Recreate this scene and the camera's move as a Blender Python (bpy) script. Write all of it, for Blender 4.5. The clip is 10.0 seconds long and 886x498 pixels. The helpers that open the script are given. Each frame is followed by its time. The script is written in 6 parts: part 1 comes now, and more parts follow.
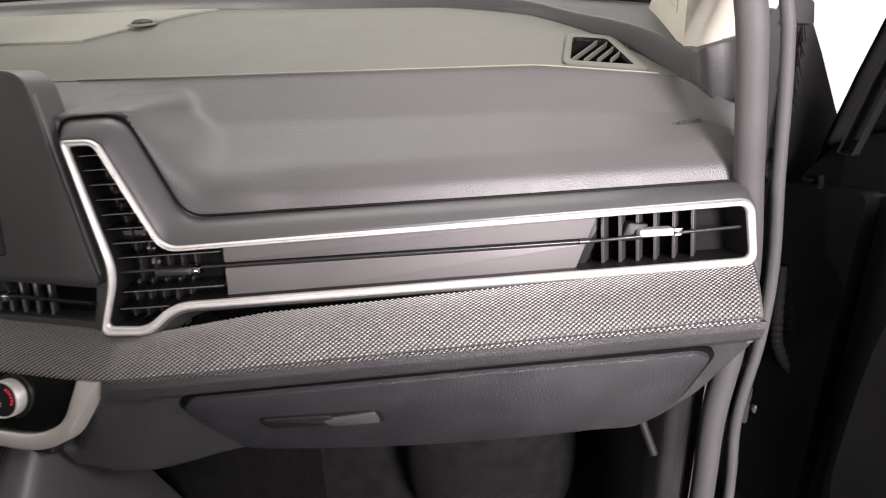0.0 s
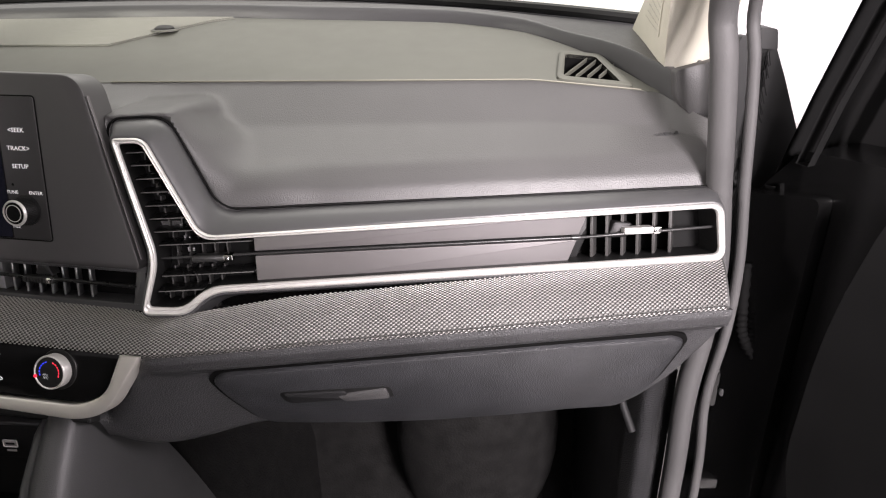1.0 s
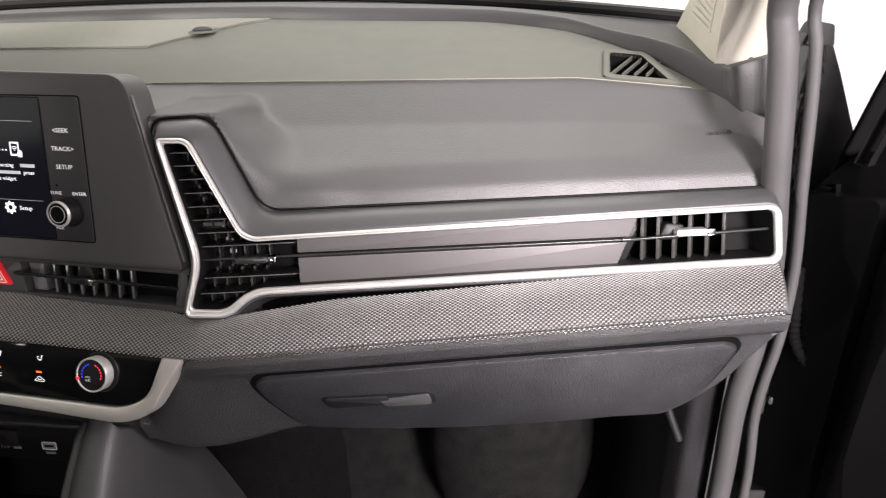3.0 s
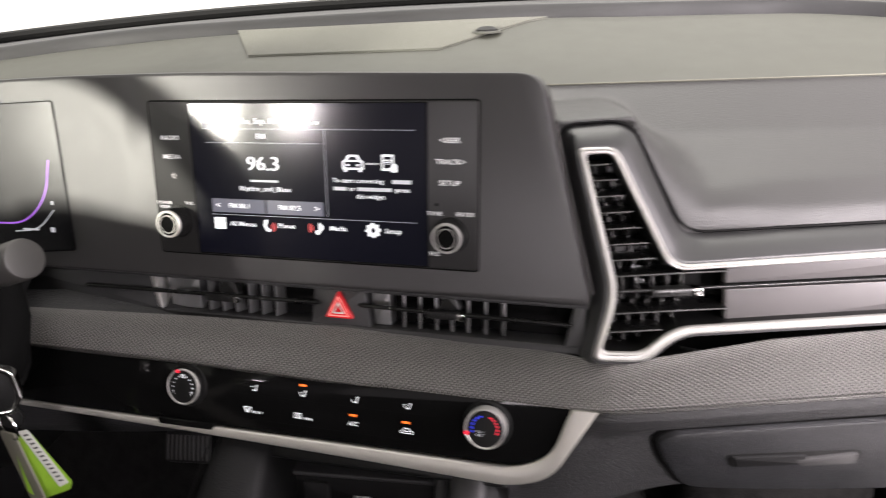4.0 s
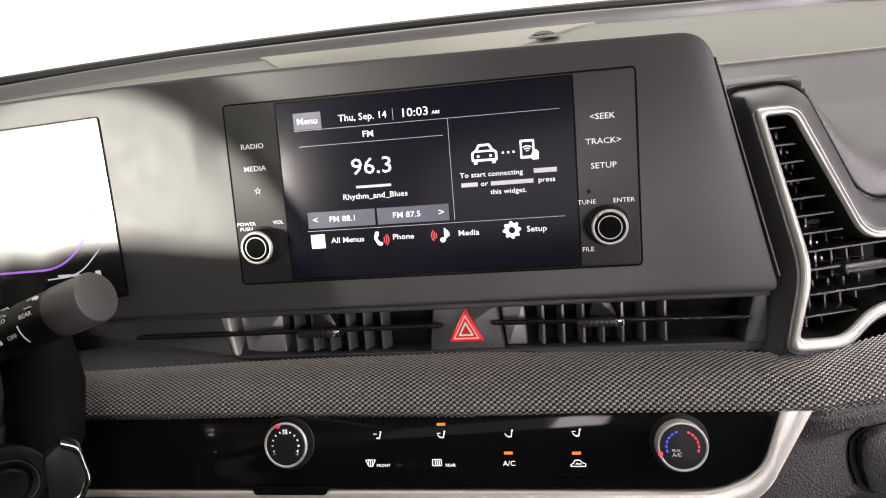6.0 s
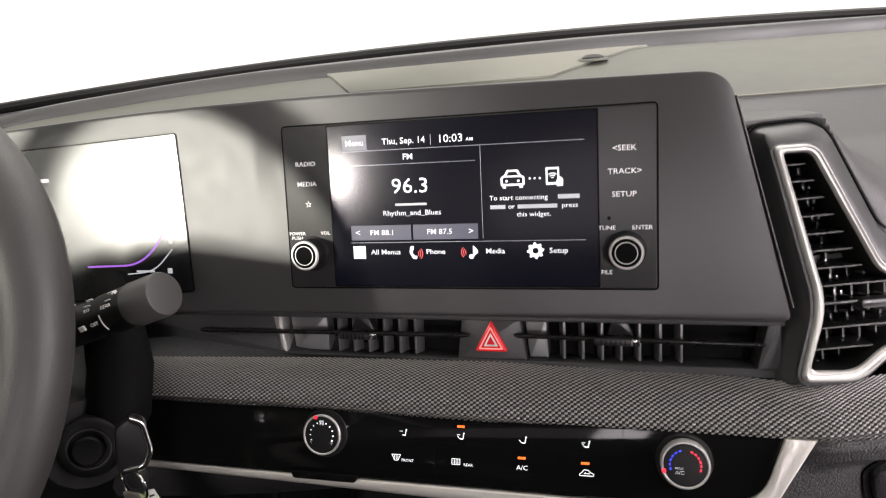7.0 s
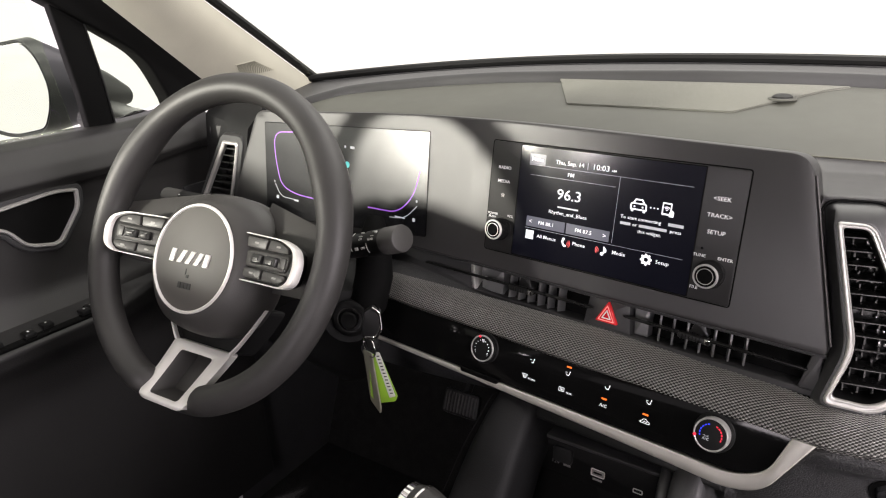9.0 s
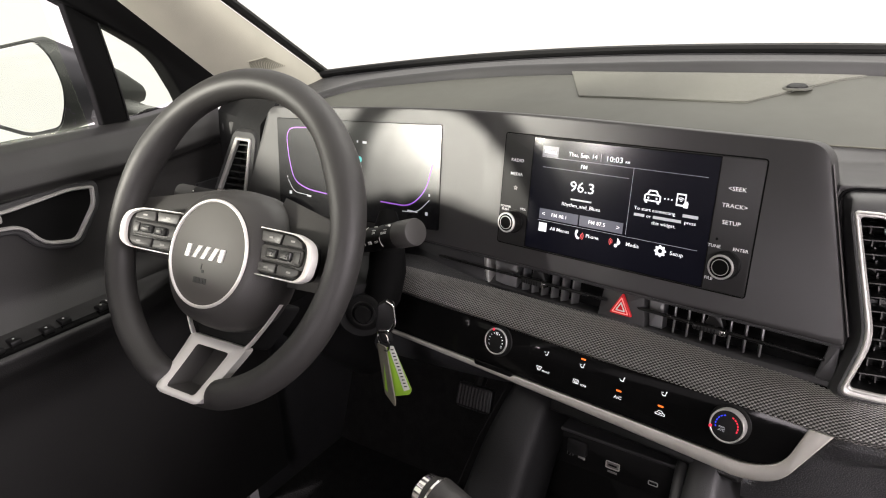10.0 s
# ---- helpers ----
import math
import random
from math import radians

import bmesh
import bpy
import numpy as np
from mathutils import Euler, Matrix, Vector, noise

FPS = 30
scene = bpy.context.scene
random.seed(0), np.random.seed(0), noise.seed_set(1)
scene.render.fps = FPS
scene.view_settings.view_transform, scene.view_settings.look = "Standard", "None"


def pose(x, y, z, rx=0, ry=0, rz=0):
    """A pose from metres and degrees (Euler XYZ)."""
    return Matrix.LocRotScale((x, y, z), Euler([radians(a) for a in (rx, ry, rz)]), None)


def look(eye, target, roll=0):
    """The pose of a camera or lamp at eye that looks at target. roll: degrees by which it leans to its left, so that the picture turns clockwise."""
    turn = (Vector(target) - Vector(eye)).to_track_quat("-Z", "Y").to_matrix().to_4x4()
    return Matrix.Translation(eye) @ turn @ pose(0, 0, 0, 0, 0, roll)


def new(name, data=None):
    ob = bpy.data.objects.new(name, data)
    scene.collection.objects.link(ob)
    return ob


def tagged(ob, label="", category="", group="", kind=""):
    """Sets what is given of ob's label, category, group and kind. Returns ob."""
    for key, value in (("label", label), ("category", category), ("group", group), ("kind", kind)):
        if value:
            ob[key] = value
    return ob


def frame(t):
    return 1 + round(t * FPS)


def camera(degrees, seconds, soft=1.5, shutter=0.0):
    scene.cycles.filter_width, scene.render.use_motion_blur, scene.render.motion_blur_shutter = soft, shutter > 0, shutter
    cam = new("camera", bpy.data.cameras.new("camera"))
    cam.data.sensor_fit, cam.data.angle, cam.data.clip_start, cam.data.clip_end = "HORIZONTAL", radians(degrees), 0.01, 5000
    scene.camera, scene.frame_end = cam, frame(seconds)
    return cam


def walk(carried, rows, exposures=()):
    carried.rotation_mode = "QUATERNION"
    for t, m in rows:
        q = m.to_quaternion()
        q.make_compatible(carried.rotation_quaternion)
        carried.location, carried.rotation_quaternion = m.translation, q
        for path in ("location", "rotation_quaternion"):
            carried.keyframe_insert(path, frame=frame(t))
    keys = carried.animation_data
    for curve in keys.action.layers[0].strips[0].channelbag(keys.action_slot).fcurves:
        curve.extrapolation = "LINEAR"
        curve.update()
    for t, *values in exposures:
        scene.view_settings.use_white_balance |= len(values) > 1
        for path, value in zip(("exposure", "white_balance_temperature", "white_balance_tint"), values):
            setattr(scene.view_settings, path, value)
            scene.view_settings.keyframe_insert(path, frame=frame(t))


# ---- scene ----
cam = camera(68.5, 10.0, soft=1.1, shutter=0.35)
PATH = [
    (0, (0.472, -0.422, 0.84), (0.287, 1.381, -0.004), -2.9),
    (0.5, (0.451, -0.481, 0.86), (0.304, 1.326, 0.015), -2.1),
    (1, (0.451, -0.48, 0.859), (0.341, 1.331, 0.018), -1.0),
    (1.5, (0.449, -0.479, 0.857), (0.345, 1.334, 0.017), -0.6),
    (2, (0.446, -0.477, 0.855), (0.338, 1.335, 0.014), -0.5),
    (2.2, (0.445, -0.476, 0.854), (0.334, 1.337, 0.015), -0.5),
    (3.3, (0.403, -0.463, 0.852), (0.209, 1.349, 0.027), -1.5),
    (3.5, (0.332, -0.45, 0.858), (0.12, 1.359, 0.03), -1.3),
    (4, (0.147, -0.419, 0.838), (-0.134, 1.399, 0.054), -3.3),
    (4.5, (0.045, -0.392, 0.824), (-0.155, 1.458, 0.089), -5.2),
    (5, (0.012, -0.383, 0.809), (-0.089, 1.504, 0.154), -6.0),
    (5.2, (0.004, -0.381, 0.8), (-0.065, 1.514, 0.166), -6.2),
    (6.3, (0.007, -0.384, 0.786), (-0.069, 1.523, 0.187), -6.1),
    (6.5, (0.008, -0.386, 0.787), (-0.1, 1.522, 0.197), -5.9),
    (7, (0.037, -0.41, 0.803), (-0.255, 1.48, 0.219), -5.5),
    (7.5, (0.109, -0.441, 0.845), (-0.445, 1.377, 0.222), -3.2),
    (8, (0.148, -0.507, 0.88), (-0.695, 1.181, 0.218), -1.8),
    (8.5, (0.168, -0.536, 0.892), (-0.811, 1.067, 0.203), -2.3),
    (9, (0.179, -0.551, 0.895), (-0.851, 1.01, 0.186), -2.5),
    (9.5, (0.177, -0.553, 0.893), (-0.875, 0.992, 0.18), -2.9),
    (10, (0.178, -0.554, 0.893), (-0.878, 0.985, 0.174), -3.3),
]
walk(cam, [(t, look(eye, target, roll)) for t, eye, target, roll in PATH], exposures=[(0.0, -0.10), (2.2, -0.10), (3.5, 0.05), (4.2, 0.20), (5.2, 0.20), (7.2, 0.10), (7.6, 0.03), (8.5, -0.02), (10.0, -0.06)])

# ---- light ----
world = bpy.data.worlds.new("studio")
scene.world = world
world.use_nodes = True
world.node_tree.nodes["Background"].inputs["Color"].default_value = (1.0, 0.92, 0.945, 1)
world.node_tree.nodes["Background"].inputs["Strength"].default_value = 1.4


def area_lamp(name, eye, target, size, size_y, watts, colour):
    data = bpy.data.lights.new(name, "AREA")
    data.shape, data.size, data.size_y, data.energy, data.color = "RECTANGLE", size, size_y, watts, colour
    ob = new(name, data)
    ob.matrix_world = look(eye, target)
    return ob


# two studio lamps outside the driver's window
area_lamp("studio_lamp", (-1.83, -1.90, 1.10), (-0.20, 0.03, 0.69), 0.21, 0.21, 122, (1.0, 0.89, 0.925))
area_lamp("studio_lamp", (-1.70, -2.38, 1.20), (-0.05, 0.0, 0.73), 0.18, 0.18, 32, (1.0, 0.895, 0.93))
# fill added over the bonnet to brighten the dash top
area_lamp("fill_front", (0.2, 1.3, 2.7), (0.1, 0.2, 0.75), 2.2, 1.4, 42, (1.0, 0.935, 0.945))
# unseen softbox outside the open passenger door
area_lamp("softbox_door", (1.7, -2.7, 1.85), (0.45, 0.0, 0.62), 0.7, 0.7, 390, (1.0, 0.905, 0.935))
# softer fill added to the side, with no source seen there
area_lamp("fill_side", (2.6, -0.35, 1.45), (-0.55, -0.15, 0.62), 1.0, 1.0, 95, (1.0, 0.905, 0.945))

# fill added behind the car to brighten the fascia through the rear window
area_lamp("fill_rear", (1.1, -4.2, 1.45), (0.17, 0.0, 0.68), 0.9, 1.1, 100, (1.0, 0.91, 0.95))

# ---- materials ----
def mat(name, colour, rough=0.5, metal=0.0, grain=0.0, grain_size=0.001, vary=0.15, vary_size=0.06, rough_vary=0.02,
        spec=0.5, coat=0.0, kind="noise", emit=None, strength=0.0):
    """A surface with a colour that wanders a little, roughness that wanders, and a fine relief of the given size."""
    m = bpy.data.materials.new(name)
    m.use_nodes = True
    nt = m.node_tree
    n, link = nt.nodes, nt.links
    b = n["Principled BSDF"]
    b.inputs["Metallic"].default_value = metal
    b.inputs["Specular IOR Level"].default_value = spec
    b.inputs["Coat Weight"].default_value = coat
    b.inputs["Coat Roughness"].default_value = 0.08
    co = n.new("ShaderNodeTexCoord")
    big = n.new("ShaderNodeTexNoise")
    big.inputs["Scale"].default_value = 1.0 / vary_size
    big.inputs["Detail"].default_value = 4.0
    link.new(co.outputs["Object"], big.inputs["Vector"])
    mr = n.new("ShaderNodeMapRange")
    mr.inputs["From Min"].default_value, mr.inputs["From Max"].default_value = 0.3, 0.7
    mr.inputs["To Min"].default_value, mr.inputs["To Max"].default_value = 1 - vary, 1 + vary
    link.new(big.outputs["Fac"], mr.inputs["Value"])
    mul = n.new("ShaderNodeMix")
    mul.data_type, mul.blend_type = "RGBA", "MULTIPLY"
    mul.inputs["Factor"].default_value = 1.0
    mul.inputs["A"].default_value = (*colour, 1)
    link.new(mr.outputs["Result"], mul.inputs["B"])
    link.new(mul.outputs["Result"], b.inputs["Base Color"])
    rr = n.new("ShaderNodeMapRange")
    rr.inputs["From Min"].default_value, rr.inputs["From Max"].default_value = 0.3, 0.7
    rr.inputs["To Min"].default_value = max(0.02, rough - rough_vary)
    rr.inputs["To Max"].default_value = min(1.0, rough + rough_vary)
    fine = n.new("ShaderNodeTexNoise")
    fine.inputs["Scale"].default_value = 6.0 / vary_size
    fine.inputs["Detail"].default_value = 3.0
    link.new(co.outputs["Object"], fine.inputs["Vector"])
    link.new(fine.outputs["Fac"], rr.inputs["Value"])
    link.new(rr.outputs["Result"], b.inputs["Roughness"])
    if grain:
        if kind == "leather":
            tex = n.new("ShaderNodeTexVoronoi")
            tex.feature = "SMOOTH_F1"
            tex.inputs["Scale"].default_value = 1.0 / grain_size
            tex.inputs["Randomness"].default_value = 1.0
            out = tex.outputs["Distance"]
        else:
            tex = n.new("ShaderNodeTexNoise")
            tex.inputs["Scale"].default_value = 1.0 / grain_size
            tex.inputs["Detail"].default_value = 2.0
            out = tex.outputs["Fac"]
        link.new(co.outputs["Object"], tex.inputs["Vector"])
        bump = n.new("ShaderNodeBump")
        bump.inputs["Strength"].default_value = grain
        bump.inputs["Distance"].default_value = grain_size * 0.5
        link.new(out, bump.inputs["Height"])
        link.new(bump.outputs["Normal"], b.inputs["Normal"])
    if emit:
        b.inputs["Emission Color"].default_value = (*emit, 1)
        b.inputs["Emission Strength"].default_value = strength
    return m


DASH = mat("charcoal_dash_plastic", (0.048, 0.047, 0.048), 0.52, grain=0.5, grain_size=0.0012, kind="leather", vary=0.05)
# lighter and greener than DASH: the tinted windscreen light is put into the colour
DASH_TOP = mat("screenlit_dash_top", (0.074, 0.075, 0.062), 0.58, grain=0.15, grain_size=0.0010, kind="leather", vary=0.06, vary_size=0.12)
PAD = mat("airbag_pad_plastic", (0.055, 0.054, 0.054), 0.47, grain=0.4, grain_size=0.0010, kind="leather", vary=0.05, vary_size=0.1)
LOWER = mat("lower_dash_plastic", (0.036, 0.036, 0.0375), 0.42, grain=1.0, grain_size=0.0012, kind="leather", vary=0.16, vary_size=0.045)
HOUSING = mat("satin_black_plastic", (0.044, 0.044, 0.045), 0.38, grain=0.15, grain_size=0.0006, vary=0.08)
FASCIA = mat("matt_fascia_plastic", (0.031, 0.0298, 0.0303), 0.44, spec=0.66, grain=0.2, grain_size=0.0005, vary=0.05)
CONTROL = mat("matt_control_plastic", (0.022, 0.0216, 0.0218), 0.42, grain=0.15, grain_size=0.0004, vary=0.05)
GLOSS = mat("piano_black", (0.005, 0.005, 0.005), 0.07, spec=0.09, vary=0.1, rough_vary=0.03)
SCREEN = mat("display_glass", (0.004, 0.004, 0.007), 0.14, vary=0.05, rough_vary=0.004, spec=0.30, emit=(0.10, 0.105, 0.21), strength=0.020)
CLUSTER = mat("cluster_glass", (0.010, 0.010, 0.012), 0.20, vary=0.02, rough_vary=0.005, spec=1.0)
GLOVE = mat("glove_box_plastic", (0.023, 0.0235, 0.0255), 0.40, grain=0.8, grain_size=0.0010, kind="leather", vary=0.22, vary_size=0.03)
BLACK = mat("black_plastic", (0.008, 0.008, 0.008), 0.45, grain=0.2, grain_size=0.0006, spec=0.25)
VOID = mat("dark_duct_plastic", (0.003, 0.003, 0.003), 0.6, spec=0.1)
BLADE = mat("vent_blade_plastic", (0.020, 0.020, 0.020), 0.30, vary=0.08)
GREYBLADE = mat("grey_vane_plastic", (0.25, 0.25, 0.253), 0.34, metal=0.55, vary=0.08)
SILVER = mat("satin_silver_trim", (0.58, 0.57, 0.55), 0.40, metal=0.6, vary=0.04, rough_vary=0.04)
WHEELSILVER = mat("silver_wheel_trim", (0.74, 0.72, 0.69), 0.42, metal=0.2, vary=0.04, rough_vary=0.04)
BADGE = mat("bright_badge_metal", (0.82, 0.80, 0.77), 0.32, metal=0.35, vary=0.03)
CHROME = mat("chrome", (0.85, 0.84, 0.82), 0.10, metal=1.0, vary=0.03, rough_vary=0.03)
PLATE = mat("silver_decor_plate", (0.115, 0.108, 0.109), 0.48, metal=0.35, vary=0.04, rough_vary=0.03)
CHAMP = mat("champagne_silver_trim", (0.64, 0.62, 0.57), 0.38, metal=0.65, vary=0.05, rough_vary=0.05)
WEAVE = mat("woven_look_trim", (0.245, 0.238, 0.228), 0.32, metal=0.5, vary=0.05, rough_vary=0.01)
WEAVEBASE = mat("woven_trim_ground", (0.026, 0.0255, 0.024), 0.6, vary=0.1)
LEATHER = mat("black_leather", (0.030, 0.0287, 0.0276), 0.50, grain=0.3, grain_size=0.0008, kind="leather", vary=0.1)
HUB = mat("hub_plastic", (0.042, 0.040, 0.038), 0.48, grain=0.35, grain_size=0.0009, kind="leather", vary=0.08)
EMBLEM = mat("hub_cover_plastic", (0.074, 0.069, 0.063), 0.48, vary=0.05)
BUTTON = mat("grey_button_plastic", (0.050, 0.048, 0.046), 0.42, vary=0.08)
BEIGE = mat("beige_pillar_trim", (0.48, 0.46, 0.385), 0.75, grain=0.4, grain_size=0.0012, vary=0.05)
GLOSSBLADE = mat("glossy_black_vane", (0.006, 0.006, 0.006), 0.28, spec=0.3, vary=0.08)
# pale colour that paints the highlight on the slats' front edges
SLATGLINT = mat("slat_edge_highlight", (0.07, 0.069, 0.067), 0.45, vary=0.08)
VANE = mat("pale_vane_plastic", (0.038, 0.037, 0.036), 0.42, vary=0.08)
# console plastic darkened: the driver's side shade is put into the colour
CONSOLE = mat("console_plastic_shaded", (0.010, 0.010, 0.0105), 0.6, spec=0.25, grain=0.4, grain_size=0.0011, kind="leather", vary=0.1)
# lighter copy of the same plastic, for the cheek lit from the passenger side
LITCHEEK = mat("console_plastic_lit", (0.044, 0.044, 0.045), 0.45, grain=0.25, grain_size=0.0009, kind="leather", vary=0.1)
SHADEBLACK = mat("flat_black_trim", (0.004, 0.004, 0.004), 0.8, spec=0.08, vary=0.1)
RUBBER = mat("door_seal_rubber", (0.052, 0.051, 0.051), 0.68, grain=0.3, grain_size=0.0012, vary=0.12)
MIRRORSHELL = mat("grey_mirror_shell", (0.016, 0.017, 0.018), 0.35, spec=0.45, vary=0.1)
PAINT = mat("black_car_paint", (0.004, 0.004, 0.004), 0.22, vary=0.1, spec=0.4)
CARPET = mat("black_carpet", (0.0085, 0.0083, 0.0081), 0.95, grain=1.0, grain_size=0.003, vary=0.3, vary_size=0.02, spec=0.1)
DOOR = mat("door_panel_plastic", (0.015, 0.0143, 0.0138), 0.50, grain=0.3, grain_size=0.0009, kind="leather", vary=0.1)
DOORLOW = mat("lower_door_plastic", (0.012, 0.0116, 0.0113), 0.55, grain=0.5, grain_size=0.0012, kind="leather", vary=0.1)
HEADLINER = mat("headliner_cloth", (0.50, 0.48, 0.43), 0.9, grain=0.4, grain_size=0.002)
STUDIO = mat("studio_floor_paint", (0.62, 0.61, 0.59), 0.6, vary=0.06, vary_size=0.8)
MIRROR = mat("mirror_glass", (0.92, 0.92, 0.92), 0.03, metal=1.0, vary=0.01, rough_vary=0.01)
LIME = mat("lime_tag_plastic", (0.20, 0.36, 0.03), 0.3, vary=0.1)
TAG = mat("grey_tag_card", (0.16, 0.155, 0.12), 0.55, vary=0.1)
PAPER = mat("white_label_paper", (0.45, 0.46, 0.42), 0.6, vary=0.05)
INK = mat("printed_ink", (0.02, 0.02, 0.02), 0.6)
LABELGLOW = mat("backlit_label", (0.75, 0.74, 0.72), 0.5, emit=(0.95, 0.95, 1.0), strength=0.35)
GREYPRINT = mat("grey_print", (0.30, 0.29, 0.28), 0.5)
WHITEPRINT = mat("white_print", (0.75, 0.74, 0.72), 0.5)
REDPLASTIC = mat("red_button_plastic", (0.50, 0.012, 0.02), 0.25, emit=(1.0, 0.03, 0.04), strength=0.22)
REDLIGHT = mat("red_backlight", (0.6, 0.1, 0.1), 0.4, emit=(1.0, 0.35, 0.3), strength=0.8)
GLOW = mat("white_backlight", (0.7, 0.7, 0.7), 0.5, emit=(0.95, 0.95, 1.0), strength=0.85)
DIMGLOW = mat("soft_backlight", (0.5, 0.5, 0.5), 0.5, emit=(0.9, 0.9, 1.0), strength=0.35)
TILE = mat("screen_tile", (0.05, 0.05, 0.06), 0.3, emit=(0.40, 0.40, 0.55), strength=0.22)
LINE = mat("screen_line", (0.3, 0.3, 0.3), 0.3, emit=(0.7, 0.7, 0.85), strength=0.40)
AMBER = mat("amber_indicator", (0.7, 0.2, 0.02), 0.4, emit=(1.0, 0.15, 0.02), strength=1.2)
SCREENRED = mat("screen_red", (0.6, 0.05, 0.05), 0.4, emit=(0.9, 0.12, 0.12), strength=0.8)
KNOBRED = mat("knob_red_marks", (0.6, 0.03, 0.05), 0.4, emit=(1.0, 0.02, 0.06), strength=0.9)
KNOBBLUE = mat("knob_blue_marks", (0.03, 0.05, 0.6), 0.4, emit=(0.03, 0.05, 1.0), strength=0.9)
VIOLET = mat("violet_gauge_line", (0.3, 0.1, 0.5), 0.4, emit=(0.40, 0.12, 0.75), strength=0.6)
TEALGLOW = mat("teal_gauge_icon", (0.05, 0.3, 0.3), 0.4, emit=(0.1, 0.7, 0.7), strength=0.5)


def glass_mat(name, tint, gloss):
    """Thin clear glass: light goes straight through with a tint, with a faint mirror on top."""
    m = bpy.data.materials.new(name)
    m.use_nodes = True
    nt = m.node_tree
    nt.nodes.remove(nt.nodes["Principled BSDF"])
    tr, gl, mx = nt.nodes.new("ShaderNodeBsdfTransparent"), nt.nodes.new("ShaderNodeBsdfGlossy"), nt.nodes.new("ShaderNodeMixShader")
    tr.inputs["Color"].default_value = (*tint, 1)
    gl.inputs["Roughness"].default_value = 0.02
    mx.inputs["Fac"].default_value = gloss
    nt.links.new(tr.outputs[0], mx.inputs[1])
    nt.links.new(gl.outputs[0], mx.inputs[2])
    nt.links.new(mx.outputs[0], nt.nodes["Material Output"].inputs["Surface"])
    return m


GLASS = glass_mat("green_tinted_glass", (0.92, 0.955, 0.88), 0.03)

# ---- shape tools (outlines in millimetres) ----
MM = 0.001


def panel(o, yaw, recline):
    """A frame on a panel: x to the right along it, y up along it, z out of it towards the cabin."""
    a, b = radians(yaw), radians(recline)
    n = Vector((math.sin(a) * math.cos(b), -math.cos(a) * math.cos(b), math.sin(b)))
    u = Vector((math.cos(a), math.sin(a), 0))
    v = n.cross(u)
    return Matrix(((u.x, v.x, n.x, o[0]), (u.y, v.y, n.y, o[1]), (u.z, v.z, n.z, o[2]), (0, 0, 0, 1)))


def rounded(pts, r, k=4):
    """A closed outline with its corners rounded; r is one radius or one for each corner."""
    out, n = [], len(pts)
    for i, p in enumerate(pts):
        ri = r[i] if isinstance(r, (list, tuple)) else r
        p = Vector(p).to_2d()
        a, b = Vector(pts[i - 1]).to_2d() - p, Vector(pts[(i + 1) % n]).to_2d() - p
        d = min(ri, a.length * 0.48, b.length * 0.48)
        if d < 1e-6:
            out.append((p.x, p.y))
            continue
        s, e = p + a.normalized() * d, p + b.normalized() * d
        for j in range(k + 1):
            t = j / k
            q = s * (1 - t) ** 2 + p * 2 * t * (1 - t) + e * t * t
            out.append((q.x, q.y))
    return out


def box_outline(x0, y0, x1, y1, r=0, k=4):
    return rounded([(x0, y0), (x1, y0), (x1, y1), (x0, y1)], r, k) if r else [(x0, y0), (x1, y0), (x1, y1), (x0, y1)]


def circle(x, y, r, n=40):
    return [(x + r * math.cos(2 * math.pi * i / n), y + r * math.sin(2 * math.pi * i / n)) for i in range(n)]


def offset(pts, d):
    """The outline moved inwards by d (counter-clockwise outlines)."""
    n, out = len(pts), []
    area = sum(pts[i - 1][0] * pts[i][1] - pts[i][0] * pts[i - 1][1] for i in range(n))
    s = 1 if area > 0 else -1
    for i in range(n):
        p, a, b = Vector(pts[i]), Vector(pts[i - 1]), Vector(pts[(i + 1) % n])
        e1, e2 = (p - a), (b - p)
        if e1.length < 1e-9 or e2.length < 1e-9:
            e1 = e2 = b - a
        n1, n2 = Vector((-e1.y, e1.x)).normalized(), Vector((-e2.y, e2.x)).normalized()
        m = n1 + n2
        m = m.normalized() if m.length > 1e-6 else n1
        k = max(0.5, m.dot(n1))
        q = p + m * (s * d / k)
        out.append((q.x, q.y))
    return out


def loops_mesh(loops, M, cap_first=False, cap_last=True, bm=None):
    """Skin closed loops of equal count, each a list of (x, y, z) in millimetres."""
    bm = bm or bmesh.new()
    rows = [[bm.verts.new(M @ (Vector(p) * MM)) for p in lp] for lp in loops]
    n = len(rows[0])
    for a, b in zip(rows, rows[1:]):
        for i in range(n):
            j = (i + 1) % n
            bm.faces.new((a[i], a[j], b[j], b[i]))
    caps = []
    if cap_first:
        caps.append(bm.faces.new(list(reversed(rows[0]))))
    if cap_last:
        caps.append(bm.faces.new(rows[-1]))
    for c in caps:
        c.normal_update()
    if caps and n > 4:
        bmesh.ops.triangulate(bm, faces=caps, ngon_method="EAR_CLIP")
    return bm


def slab(pts, z0, z1, M, bevel=0.0, bm=None, cap_first=True):
    """A plate with the given outline from depth z0 to z1, with a rounded front rim."""
    lps = [[(x, y, z0) for x, y in pts]]
    if bevel:
        lps.append([(x, y, z1 - bevel) for x, y in pts])
        lps.append([(x, y, z1 - bevel * 0.3) for x, y in offset(pts, bevel * 0.3)])
        lps.append([(x, y, z1) for x, y in offset(pts, bevel)])
    else:
        lps.append([(x, y, z1) for x, y in pts])
    return loops_mesh(lps, M, cap_first, True, bm)


